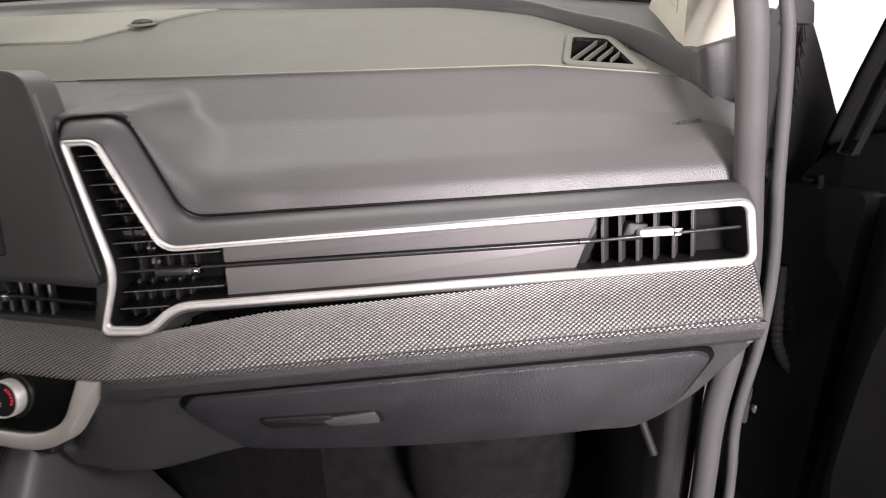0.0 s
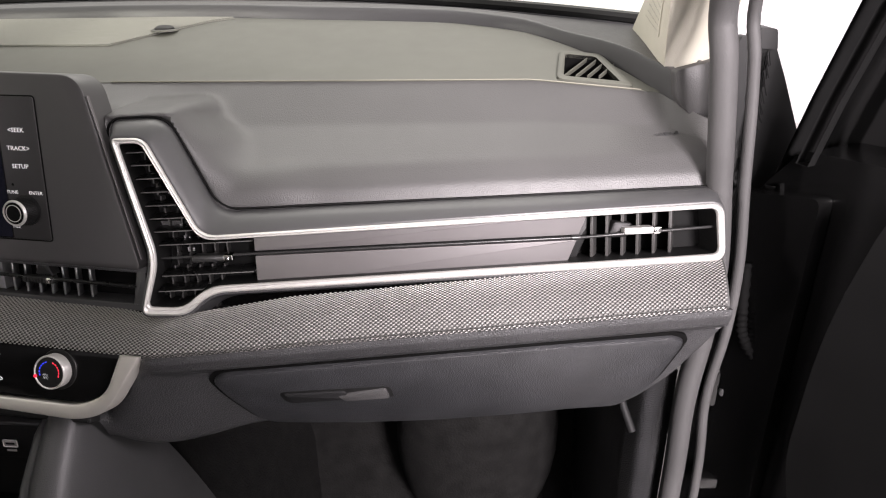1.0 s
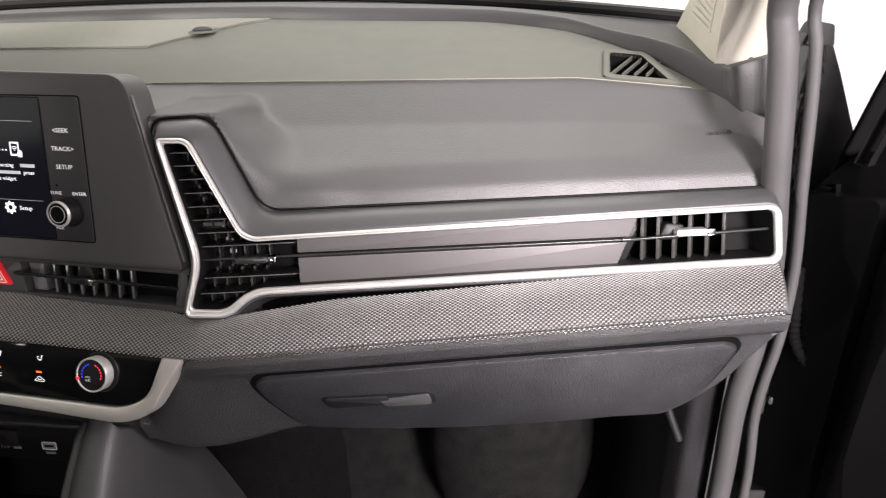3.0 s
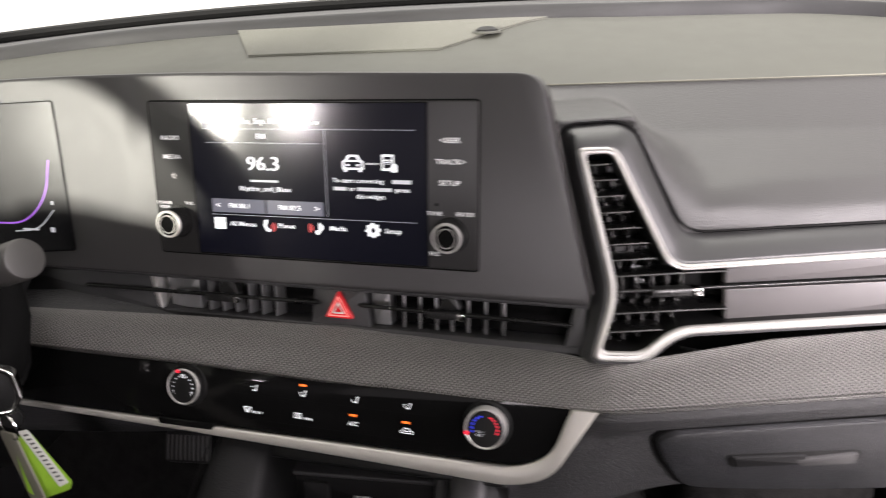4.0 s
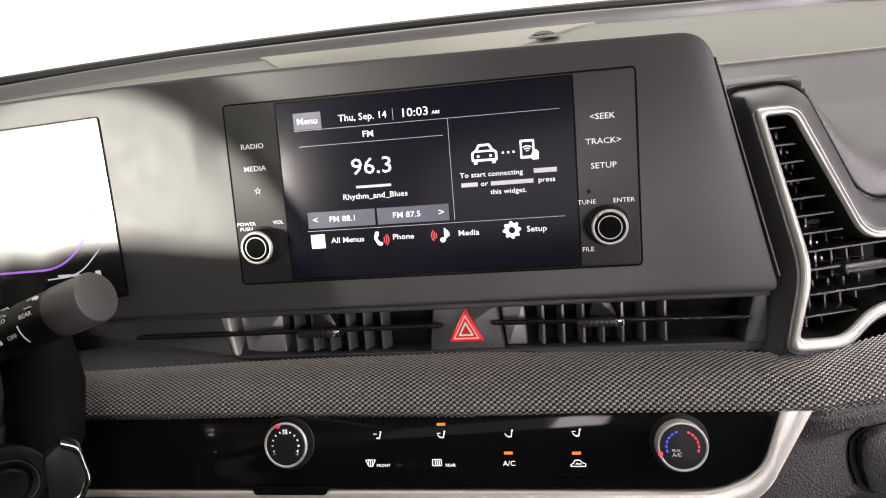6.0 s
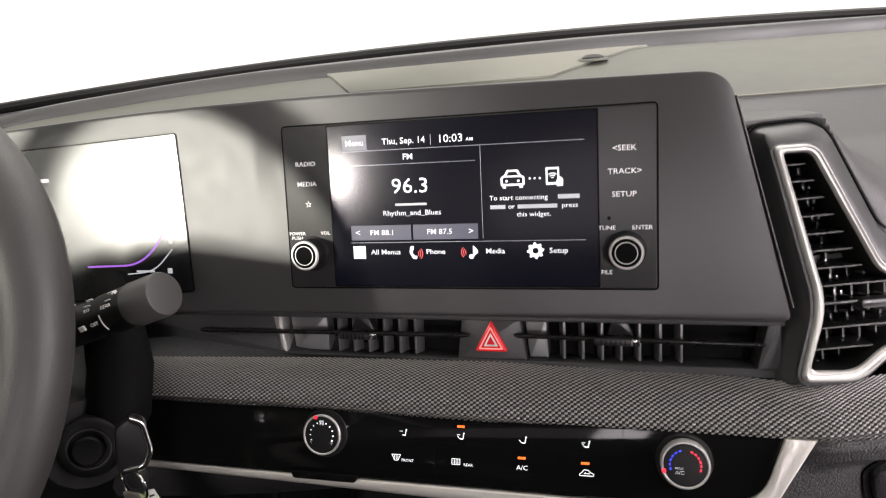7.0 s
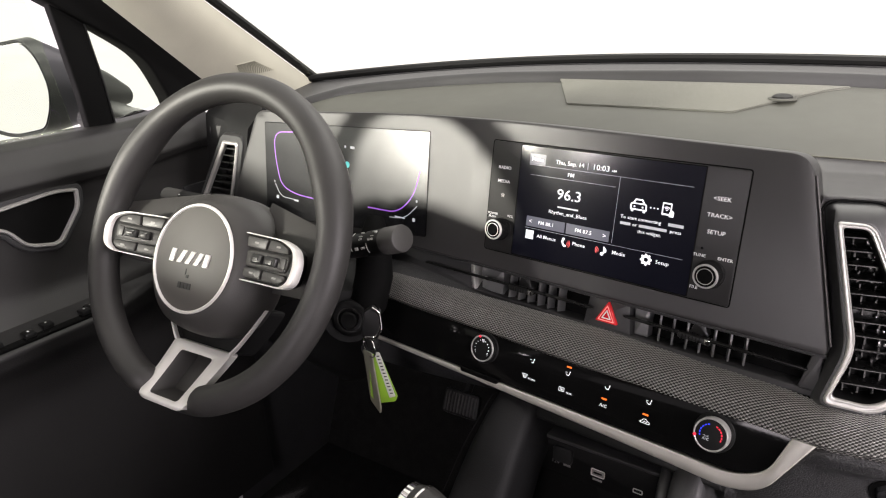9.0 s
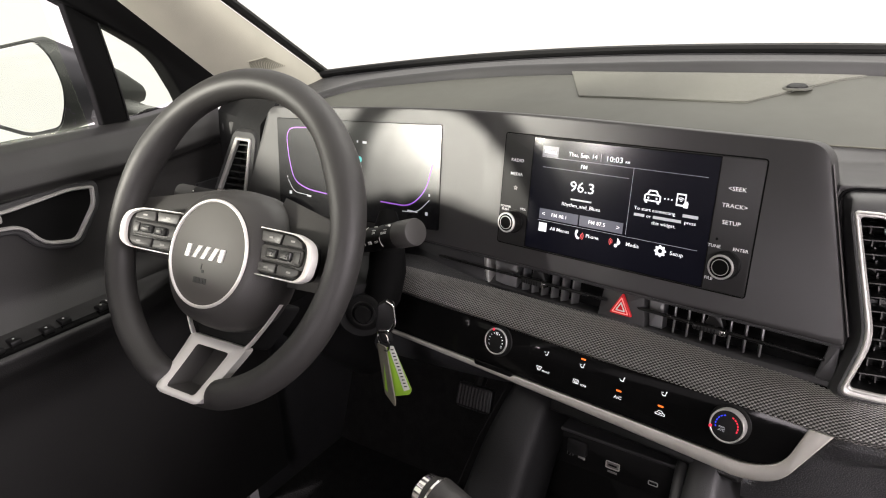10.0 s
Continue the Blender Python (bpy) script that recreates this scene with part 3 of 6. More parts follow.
# dark joint between the pad and the vent surround
part("pad_joint", tube([T @ (Vector((x, y, -7.5 if x < 40 else -9.5)) * MM) for x, y in rounded_open(HOOD[:4] + [(180, 29.5), (382, 31.5)], [0, 13, 16, 16, 30, 0], 8)], 0.0011, 6), VOID, dash, "dark joint line")

# the dash's core, behind the vents, and its end caps
bm = bmesh.new()
def core(u, v):
    x = -0.66 + 1.31 * u
    a = 2 * math.pi * v
    return Vector((x, 0.20 + 0.090 * math.cos(a), 0.60 + 0.080 * math.sin(a)))
grid_mesh(core, 12, 20, bm)
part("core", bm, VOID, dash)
part("end_cap", slab([(-30, 560), (60, 560), (150, 640), (150, 745), (120, 760), (85, 715), (30, 660), (-20, 610)], 0, 6, Matrix(((0, 0, 1, 0.653), (1, 0, 0, 0.036), (0, 1, 0, 0.0), (0, 0, 0, 1))), 3), DASH, dash)
PC = panel((0.637, 0.100, 0.735), 4, 3)
part("pillar_cap", slab(rounded([(-19, 25), (26, 36), (26, -15), (0.5, -15), (-16, 1)], [4, 2, 1, 2, 6]), -12, 0, PC, 1.6), PAD, dash)
part("lower_cap", slab(rounded([(0.5, -16), (26, -16), (26, -60), (8, -60)], [1, 1, 1, 1]), -30, -0.3, PC, 1.0), PAD, dash)

# woven-look strip that runs under all the vents
STRIP = [  # x, top y, top z, bottom y, bottom z
    (-0.300, 0.014, 0.598, -0.010, 0.580), (-0.12, 0.006, 0.596, -0.030, 0.577), (0.0, -0.003, 0.594, -0.046, 0.575),
    (0.10, -0.014, 0.591, -0.057, 0.573), (0.165, -0.026, 0.590, -0.066, 0.573), (0.195, -0.040, 0.592, -0.0685, 0.5735),
    (0.225, -0.040, 0.597, -0.066, 0.5745), (0.30, -0.028, 0.606, -0.056, 0.577), (0.45, -0.008, 0.613, -0.037, 0.583), (0.653, 0.019, 0.622, -0.012, 0.592)]


def strip_at(x, v):
    ty, tz, by, bz = lerp_table(STRIP, x)
    roll = max(0.0, v - 0.80) / 0.20
    y = ty + (by - ty) * min(v, 0.92) / 0.92 + 0.0015 * roll * roll
    z = tz + (bz - tz) * (v if v < 0.8 else 0.8 + (v - 0.8) * 1.0) - 0.003 * roll * roll
    return Vector((x, y, z + 0.004 * math.sin(math.pi * min(1, v / 0.9))))


def weave(x0, x1, cell_u, cell_v):
    """Small raised studs like a coarse twill: rows of slanted pillows, each row moved on by half a pitch."""
    nu, nv = int((x1 - x0) / cell_u), int(0.050 / cell_v)
    verts, faces = [], []

    def at(x, v, h):
        p = strip_at(x, min(1, max(0, v)))
        e = strip_at(x, min(1, v + 0.03)) - strip_at(x, max(0, v - 0.03))
        n = Vector((0, e.z, -e.y)).normalized()
        return p + (n if n.z > 0 else -n) * h

    base = ((-0.30, 0.30), (-0.20, -0.46), (0.22, -0.46), (0.30, -0.30), (0.20, 0.46), (-0.22, 0.46))
    crown = ((-0.20, 0.14), (-0.14, -0.26), (0.12, -0.28), (0.17, -0.18), (0.10, 0.22), (-0.14, 0.24))
    for j in range(nv):
        v = (j + 0.5) / nv
        for i in range(nu):
            x = x0 + (x1 - x0) * (i + 0.25 + 0.5 * (j % 2)) / nu
            k = len(verts)
            for du, dv in base:
                verts.append(at(x + du * cell_u, v + dv / nv, 0.0))
            for du, dv in crown:
                verts.append(at(x + du * cell_u, v + dv / nv, 0.00048))
            for m in range(6):
                q = (m + 1) % 6
                faces.append((k + m, k + q, k + 6 + q, k + 6 + m))
            faces.append(tuple(range(k + 6, k + 12)))
    me = bpy.data.meshes.new("woven_strip")
    me.from_pydata([tuple(v) for v in verts], [], faces)
    me.materials.append(WEAVE)
    me.update()
    me.shade_smooth()
    bm = bmesh.new()
    bm.from_mesh(me)
    for f in bm.faces:
        if f.normal.dot(Vector((0, -0.5, 0.86))) < 0:
            f.normal_flip()
    bm.to_mesh(me)
    bm.free()
    return me


woven = new("woven_strip", weave(-0.30, 0.652, 0.0040, 0.00145))
woven.parent = dash
woven.matrix_parent_inverse = Matrix.Translation(dash.location).inverted()
tagged(woven, "dark embossed woven-look trim strip", kind="stuff")
part("strip_backing", thick(grid_mesh(lambda u, v: strip_at(-0.30 + 0.954 * u, v) + Vector((0, 0.0008, -0.0014)), 300, 40), 0.003), WEAVEBASE, dash)


# lower dash on the passenger side, with the glove box
G = panel((0.43, -0.008, 0.505), 7.7, -20.0)


def glove_y(x, z):
    return -0.008 + 0.135 * (x - 0.43) - 0.364 * (z - 0.505)


def low_sheet(u, v):
    x = 0.128 + (0.657 - 0.128) * u
    ty, tz, by, bz = lerp_table(STRIP, x)
    zb = lerp_table([(0.128, 0.474), (0.140, 0.462), (0.158, 0.453), (0.18, 0.449), (0.21, 0.452), (0.24, 0.459), (0.27, 0.464), (0.30, 0.456), (0.34, 0.448), (0.585, 0.448), (0.605, 0.464), (0.63, 0.495), (0.657, 0.556)], x)[0]
    z1 = min(bz - 0.032, max(zb + 0.004, bz - 0.032))
    g = 0.006 - 0.014 * (1 - smooth(0.15, 0.25, x))
    zm = (z1 + zb) / 2
    pts = [(by + 0.001, bz - 0.003), (by + 0.0005, bz - 0.009), (by + 0.005, bz - 0.020), (glove_y(x, z1) + g, z1), (glove_y(x, zm) + g, zm), (glove_y(x, zb) + g, zb), (glove_y(x, zb) + 0.05, zb - 0.006), (0.20, zb)]
    s = v * 7
    i = min(6, int(s))
    t = s - i
    y, z = (pts[i][m] * (1 - t) + pts[i + 1][m] * t for m in (0, 1))
    # tucked behind the climate panel's silver edge
    e = 0.158 + (z - 0.522) * 0.7
    if z > 0.50:
        y += 0.022 * (1 - smooth(e - 0.016, e - 0.002, x))
    return Vector((x, y, z))


bm = grid_mesh(low_sheet, 120, 56)
for _ in range(3):
    bmesh.ops.smooth_vert(bm, verts=[v for v in bm.verts if not v.is_boundary], factor=0.5, use_axis_x=False, use_axis_y=True, use_axis_z=True)
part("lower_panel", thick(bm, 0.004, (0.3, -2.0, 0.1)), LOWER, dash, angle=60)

glove = thing("glove_box", (0.43, 0.02, 0.44), "dark grey plastic glove box, closed, with a recessed pull", "glove box")
lid = rounded([(-203, 30), (-195, 39), (-76, 43.5), (-2, 47), (186, 54), (197, 48), (196, 38), (184, -16), (160, -44), (74, -51.5), (-29, -52.5), (-125, -44), (-172, -36), (-196, 8)], [4, 6, 40, 40, 6, 6, 10, 20, 14, 30, 30, 30, 14, 20], 4)
part("gap", slab(offset(lid, -4.4), -16, -2.6, G), VOID, glove)
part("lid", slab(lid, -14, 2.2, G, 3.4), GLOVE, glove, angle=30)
part("pull_recess", slab(rounded([(-153, 12), (-56, 11), (-53, -6), (-146, -6)], [8, 6, 4, 6]), 0, 2.6, G, 0.2), BLACK, glove)
part("pull", slab(rounded([(-148, 10), (-96, 9), (-88, -4), (-142, -4)], 3), 0, 4.6, G, 1.6), CONSOLE, glove)
part("pull_tab", slab(rounded([(-102, 4), (-60, 9.5), (-57, -4.5), (-96, -5)], 3), 0, 5.0, G, 0.8), PAD, glove)
part("damper_arm", tube([(0.592, 0.07, 0.455), (0.598, 0.055, 0.435), (0.606, 0.045, 0.415)], 0.0042, 10), CONSOLE, glove)


# ---- display fascia with radio and instrument cluster ----
def bent(bm):
    """Sweep the fascia's driver end towards the driver."""
    inv = F.inverted()
    for x in range(-560, -90, 24):
        bmesh.ops.bisect_plane(bm, geom=bm.verts[:] + bm.edges[:] + bm.faces[:], plane_co=F @ Vector((x * MM, 0, 0)), plane_no=F.to_3x3() @ Vector((1, 0, 0)), dist=1e-6)
    for v in bm.verts:
        p = inv @ v.co
        u = p.x * 1000 + 100
        if u < 0:
            p.z += 17 * MM * (u / 390) ** 2
            v.co = F @ p
    return bm


fascia = thing("display_panel", (-0.17, 0.03, 0.62), "wide matt black fascia holding the radio and instrument displays", "display panel")
edge = rounded([(-562, -75), (202, -75), (165, 75.5), (-80, 79.5), (-230, 78), (-513, 62)], [10, 7, 16, 60, 100, 14], 7)
part("fascia_body", bent(slab(edge, -26, 0, F, 2.4)), FASCIA, fascia, angle=30)
part("edge_trim", ribbon([(201.4, -66), (169.0, 60)], [(202.5, -66), (170.1, 60)], -4, -1.4, F, 0.4), PLATE, fascia, "thin satin edge")

radio = thing("radio_unit", (-0.0145, 0.0, 0.645), "black car radio with a lit touch screen, buttons and two knobs", "car radio")
out = box_outline(-127.2, -59.6, 127.2, 59.6, 3.5)
part("shadow_gap", slab(out, -3, 0.25, R), VOID, radio)
part("control_plate", slab(offset(out, 1.2), -2, 0.9, R, 0.5), CONTROL, radio)
part("screen_gap", slab(box_outline(-92.2, -57.8, 91.6, 57.8, 0.8), 0.2, 1.05, R), VOID, radio)
S = R @ Matrix.Translation((0.0020, 0, 0))
lcd = part("screen", slab(box_outline(-91.2, -57.0, 90.6, 57.0, 0.6), 0.2, 1.25, R), SCREEN, radio, "dark lit radio touch screen")
ZS = 1.3


def bar(x0, y0, x1, y1, material, parent, M=S, z=ZS, name="line", h=0.08):
    return part(name, slab([(x0, y0), (x1, y0), (x1, y1), (x0, y1)], z, z + h, M), material, parent)


bar(-82.5, 39.2, -64.5, 49.8, TILE, lcd, name="menu_tile")
words("Menu", -73.5, 44.3, 4.0, S, GLOW, lcd, z=ZS + 0.1)
words("Thu, Sep. 14", -38.0, 44.2, 4.2, S, GLOW, lcd, z=ZS, wide=1.02)
bar(-19.0, 40.6, -18.7, 47.6, LINE, lcd)
words("10:03", -5.4, 44.0, 5.2, S, GLOW, lcd, z=ZS)
words("AM", 7.6, 42.9, 2.2, S, GLOW, lcd, z=ZS)
bar(-82.5, 38.5, 81.0, 38.8, LINE, lcd)
words("FM", -35.4, 33.2, 3.9, S, GLOW, lcd, z=ZS)
bar(-80.5, 28.4, 11.0, 28.7, LINE, lcd)
bar(14.3, -24.4, 14.6, 38.5, LINE, lcd)
words("96.3", -34.8, 12.8, 10.2, S, GLOW, lcd, z=ZS)
words("Rhythm_and_Blues", -34.4, -5.6, 3.5, S, GLOW, lcd, z=ZS)
bar(-46.0, -0.4, -23.5, 1.2, DIMGLOW, lcd, name="title_bar")
for x0, x1, text in ((-79.4, -35.6, "FM 88.1"), (-34.0, 11.2, "FM 87.5")):
    bar(x0, -24.4, x1, -13.9, TILE, lcd, name="preset_tile")
    words(text, (x0 + x1) / 2 + (1 if x0 < -50 else -4), -19.2, 3.6, S, GLOW, lcd, z=ZS + 0.1)
words("<", -74.5, -19.2, 4.4, S, GLOW, lcd, z=ZS + 0.1)
words(">", 6.4, -19.2, 4.4, S, GLOW, lcd, z=ZS + 0.1)
bar(-80.4, -26.3, 81.0, -26.0, LINE, lcd)
for x, text in ((-54.6, "All Menus"), (-18.6, "Phone"), (22.4, "Media"), (63.8, "Setup")):
    words(text, x, -33.1, 3.5, S, GLOW, lcd, z=ZS)
bm = bmesh.new()
for i in range(3):
    for j in range(3):
        slab(box_outline(-78.6 + 3.1 * i, -37.6 + 3.1 * j, -75.7 + 3.1 * i, -34.7 + 3.1 * j), ZS, ZS + 0.08, S, bm=bm)
part("menu_icon", bm, GLOW, lcd)
bm = slab(rounded([(-36.4, -28.9), (-34.0, -28.9), (-34.2, -31.2), (-35.4, -33.2), (-33.8, -35.6), (-31.6, -36.2), (-32.4, -38.2), (-35.2, -37.6), (-37.4, -33.4)], 0.8), ZS, ZS + 0.08, S)
part("handset_icon", bm, GLOW, lcd)


def arcs(cx, cy, radii, a0, a1, w, material, parent, M=S, z=ZS, n=12, name="arc"):
    bm = bmesh.new()
    for r in radii:
        A = [radians(a0 + (a1 - a0) * i / n) for i in range(n + 1)]
        pts = [(cx + (r + w) * math.cos(a), cy + (r + w) * math.sin(a)) for a in A] + [(cx + r * math.cos(a), cy + r * math.sin(a)) for a in reversed(A)]
        rows = [[bm.verts.new(M @ (Vector((x, y, z + h)) * MM)) for x, y in pts] for h in (0.08,)]
        k = n + 1
        for i in range(n):
            bm.faces.new((rows[0][i], rows[0][i + 1], rows[0][2 * k - 2 - i], rows[0][2 * k - 1 - i]))
    return part(name, bm, material, parent)


arcs(-32.6, -34.2, (1.6, 3.0, 4.4), -50, 45, 0.6, SCREENRED, lcd)
arcs(4.0, -33.6, (1.6, 3.0, 4.4), 135, 225, 0.6, SCREENRED, lcd)
bm = slab(circle(6.2, -36.6, 1.7, 14), ZS, ZS + 0.08, S)
slab([(7.2, -36.6), (8.0, -36.6), (8.0, -29.4), (10.4, -32.0), (10.6, -34.0), (8.0, -31.4), (7.2, -29.0)], ZS, ZS + 0.08, S, bm=bm)
part("note_icon", bm, GLOW, lcd)
gear = []
for i in range(32):
    a = 2 * math.pi * i / 32
    r = 5.6 if (i // 2) % 2 == 0 else 4.4
    gear.append((48.9 + r * math.cos(a), -33.0 + r * math.sin(a)))
part("gear_icon", frame_ring(gear, [(48.9 + 2.0 * math.cos(2 * math.pi * i / 32), -33.0 + 2.0 * math.sin(2 * math.pi * i / 32)) for i in range(32)], ZS, ZS + 0.08, S, 0.02), GLOW, lcd)
# car and handset pictures
bm = frame_ring(rounded([(27.4, 10.6), (43.0, 10.6), (43.0, 16.4), (40.6, 17.8), (38.8, 21.2), (31.6, 21.2), (29.8, 17.8), (27.4, 16.4)], 0.8), rounded([(28.8, 12.0), (41.6, 12.0), (41.6, 15.6), (39.4, 16.8), (37.8, 19.8), (32.6, 19.8), (31.0, 16.8), (28.8, 15.6)], 0.6), ZS, ZS + 0.08, S, 0.02)
slab(box_outline(29.2, 16.2, 41.2, 17.4), ZS, ZS + 0.09, S, bm=bm)
for x in (28.6, 39.6):
    slab(box_outline(x, 9.0, x + 2.2, 11.0), ZS, ZS + 0.08, S, bm=bm)
for x in (31.4, 39.0):
    slab(circle(x, 13.8, 0.9, 10), ZS, ZS + 0.08, S, bm=bm)
part("car_icon", bm, GLOW, lcd)
bm = bmesh.new()
for x in (46.4, 49.6, 52.8):
    slab(circle(x, 15.0, 0.75, 10), ZS, ZS + 0.08, S, bm=bm)
part("dots_icon", bm, GLOW, lcd)
bm = frame_ring(box_outline(56.6, 10.4, 65.2, 21.8, 0.8), box_outline(57.8, 12.0, 64.0, 20.4, 0.5), ZS, ZS + 0.08, S, 0.02)
slab(rounded([(63.4, 9.4), (67.4, 9.4), (67.6, 14.0), (66.0, 15.6), (64.6, 15.0), (63.2, 13.0)], 0.6), ZS, ZS + 0.09, S, bm=bm)
part("phone_icon", bm, GLOW, lcd)
arcs(60.9, 14.0, (0.8, 2.2, 3.6), 50, 130, 0.7, GLOW, lcd)
words("To start connecting", 38.5, 2.6, 3.1, S, GLOW, lcd, z=ZS)
bar(64.0, 1.2, 77.6, 4.0, DIMGLOW, lcd, name="word_bar")
bar(20.0, -4.6, 30.0, -2.0, DIMGLOW, lcd, name="word_bar")
words("or", 34.0, -3.2, 3.1, S, GLOW, lcd, z=ZS)
bar(38.0, -4.6, 63.5, -2.0, DIMGLOW, lcd, name="word_bar")
words("press", 71.4, -3.2, 3.1, S, GLOW, lcd, z=ZS)
words("this widget.", 48.4, -8.6, 3.1, S, GLOW, lcd, z=ZS)

for x, y, text, h in ((-109.6, 31.4, "RADIO", 3.3), (-109.4, 17.0, "MEDIA", 3.3), (107.1, 31.9, "<SEEK", 3.5), (107.2, 17.3, "TRACK>", 3.5), (106.7, 2.7, "SETUP", 3.5),
                      (-119.4, -18.9, "POWER", 2.4), (-119.6, -22.2, "PUSH", 2.4), (-97.6, -18.8, "VOL", 2.4), (96.0, -18.8, "TUNE", 2.7), (117.4, -18.8, "ENTER", 2.7), (95.6, -47.8, "FILE", 2.7)):
    words(text, x, y, h, R, LABELGLOW, radio, z=0.9)
star = [(-109.1 + (2.6 if i % 2 == 0 else 1.1) * math.sin(math.pi * i / 5), 2.5 + (2.6 if i % 2 == 0 else 1.1) * math.cos(math.pi * i / 5)) for i in range(10)]
part("star_mark", frame_ring(star, [(-109.1 + (x + 109.1) * 0.6, 2.5 + (y - 2.5) * 0.6) for x, y in star], 0.9, 1.0, R, 0.02), WHITEPRINT, radio)
part("reset_hole", slab(circle(97.4, -12.4, 1.2, 14), 0.5, 0.95, R), VOID, radio)
for side, kx in ((-1, -108.2), (1, 107.6)):
    K = F @ Matrix.Translation(Vector((kx * 0.992, -30.4, 0.9)) * MM)
    knob = part("tuning_knob", lathe([(12.4, 0), (12.4, 1.0), (10.6, 1.4), (10.4, 12.0), (9.6, 13.2), (7.6, 13.4)], K), BLACK, radio)
    bm = bmesh.new()
    for i in range(48):
        a = 360 / 48 * i
        block(10.2, -0.25, 2.4, 10.8, 0.25, 11.6, K @ pose(0, 0, 0, 0, 0, a), bm=bm)
    part("knurling", bm, BLACK, knob)
    part("chrome_ring", lathe([(10.4, 9.6), (10.4, 12.8), (9.7, 13.9), (8.9, 13.9), (8.6, 13.2)], K, cap=False), SILVER, knob, "silver knob rim")
    part("cap", lathe([(8.8, 12.0), (8.7, 13.3), (8.2, 13.7), (6.8, 13.9), (0.2, 14.0)], K), SHADEBLACK, knob)
    part("cap_ring", lathe([(6.9, 13.0), (6.8, 14.15), (6.3, 14.15), (6.2, 13.6)], K, cap=False), SILVER, knob, "thin silver ring")

# instrument cluster
cluster = thing("instrument_cluster", (-0.36, 0.05, 0.66), "black-glass digital instrument cluster with violet gauge rings", "instrument cluster")
part("cluster_gap", bent(slab(rounded([(-485, -81), (-207, -59), (-211, 60), (-495, 48)], 3), -3, 0.3, F)), VOID, cluster)
part("cluster_screen", bent(slab(rounded([(-484, -80), (-208, -58), (-212, 59), (-494, 47)], 2), -2, 0.9, F)), CLUSTER, cluster)


def gauge_line(pts, w, name, material, label=""):
    """A thin glowing line on the cluster glass, with rounded bends."""
    mid_line = rounded_open(pts, 22, 8)
    bm = bmesh.new()
    rows = []
    for k, p in enumerate(mid_line):
        a, b = Vector(mid_line[max(0, k - 1)]), Vector(mid_line[min(len(mid_line) - 1, k + 1)])
        d = (b - a).normalized()
        rows.append([bm.verts.new(F @ (Vector((p[0] - d.y * s, p[1] + d.x * s, 1.0)) * MM)) for s in (-w / 2, w / 2)])
    for p, q in zip(rows, rows[1:]):
        bm.faces.new((p[0], p[1], q[1], q[0]))
    return part(name, bent(bm), material, cluster, label)


gauge_line([(-424, 40), (-476, 36), (-470, -2), (-458, -34), (-430, -42), (-392, -43)], 1.5, "gauge_ring", VIOLET, "violet glowing gauge ring")
gauge_line([(-300, -39), (-252, -38), (-229, -16), (-222, 14)], 1.5, "gauge_ring", VIOLET, "violet glowing gauge ring")
gauge_line([(-470, -33), (-458, -49), (-430, -49.5)], 0.9, "gauge_scale", DIMGLOW)
gauge_line([(-264, -45), (-240, -43), (-223, -26)], 0.9, "gauge_scale", DIMGLOW)
for x, y, w, h in ((-256, -43.6, 16, 1.6), (-228.5, -44.5, 4, 4), (-467, -52.5, 5, 4.5), (-432, -51.5, 8, 2.4), (-225, -22, 2.4, 3), (-472, -31, 1.6, 2.4), (-344, 28, 2.5, 3), (-334, 28, 7, 3)):
    part("gauge_mark", bent(slab(box_outline(x, y, x + w, y + h, 0.5), 1.0, 1.1, F)), DIMGLOW, cluster)
part("gauge_icon", bent(slab(circle(-338, 8, 4, 14), 1.0, 1.1, F)), TEALGLOW, cluster)

# ---- centre air vents and hazard switch ----
vents = thing("centre_air_vents", (0.0, 0.0, 0.59), "pair of black centre air vents with slim slider rods", "air vent")
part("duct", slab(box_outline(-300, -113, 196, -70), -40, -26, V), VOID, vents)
part("top_rail", slab(box_outline(-300, -80, 200, -72, 1), -30, -4, V, 1), HOUSING, vents)
part("bottom_rail", slab(box_outline(-300, -114, 196, -107.5, 1), -30, -6, V, 1.5), HOUSING, vents)
part("blank_panel", slab(rounded([(-300, -108), (-141, -108), (-150, -79), (-300, -79)], 1.5), -28, -6, V, 1.5), HOUSING, vents)
part("hazard_plate", slab(rounded([(-8, -108), (41, -108), (37, -78), (-4, -78)], 1.5), -28, -6, V, 1.5), HOUSING, vents)
part("end_panel", slab(rounded([(184, -108), (198, -108), (198, -78), (190, -78)], 1.5), -28, -4, V, 1.5), HOUSING, vents)


def vane(x, w, tilt, parent, material):
    M = V @ Matrix.Translation(Vector((x, -93, -18)) * MM) @ pose(0, 0, 0, 0, tilt, 0)
    return part("vane", block(-w / 2, -14, -3, w / 2, 14, 7, M, 0.5), material, parent)


for x in (-98, -86, -74, -62, -50, -38):
    vane(x, 1.9, -20, vents, GREYBLADE)
for x in (63.5, 76, 88.7, 100.6, 112.5, 125.5, 138.4):
    vane(x, 1.9, 20, vents, GREYBLADE)
for x0, x1 in ((-137, -109), (42, 55)):
    part("side_vane", slab(rounded([(x0, -107), (x1, -107), (x1 - 1, -80), (x0 - 3, -80)], 1), -24, -13, V, 1), GREYBLADE, vents, "grey vent side panel")
for x0, x1 in ((-147, -141),):
    part("vent_edge", slab(rounded([(x0, -107), (x1, -107), (x1 - 4, -80), (x0 - 4, -80)], 1), -24, -6, V, 1), SILVER, vents, "silver vent edge")


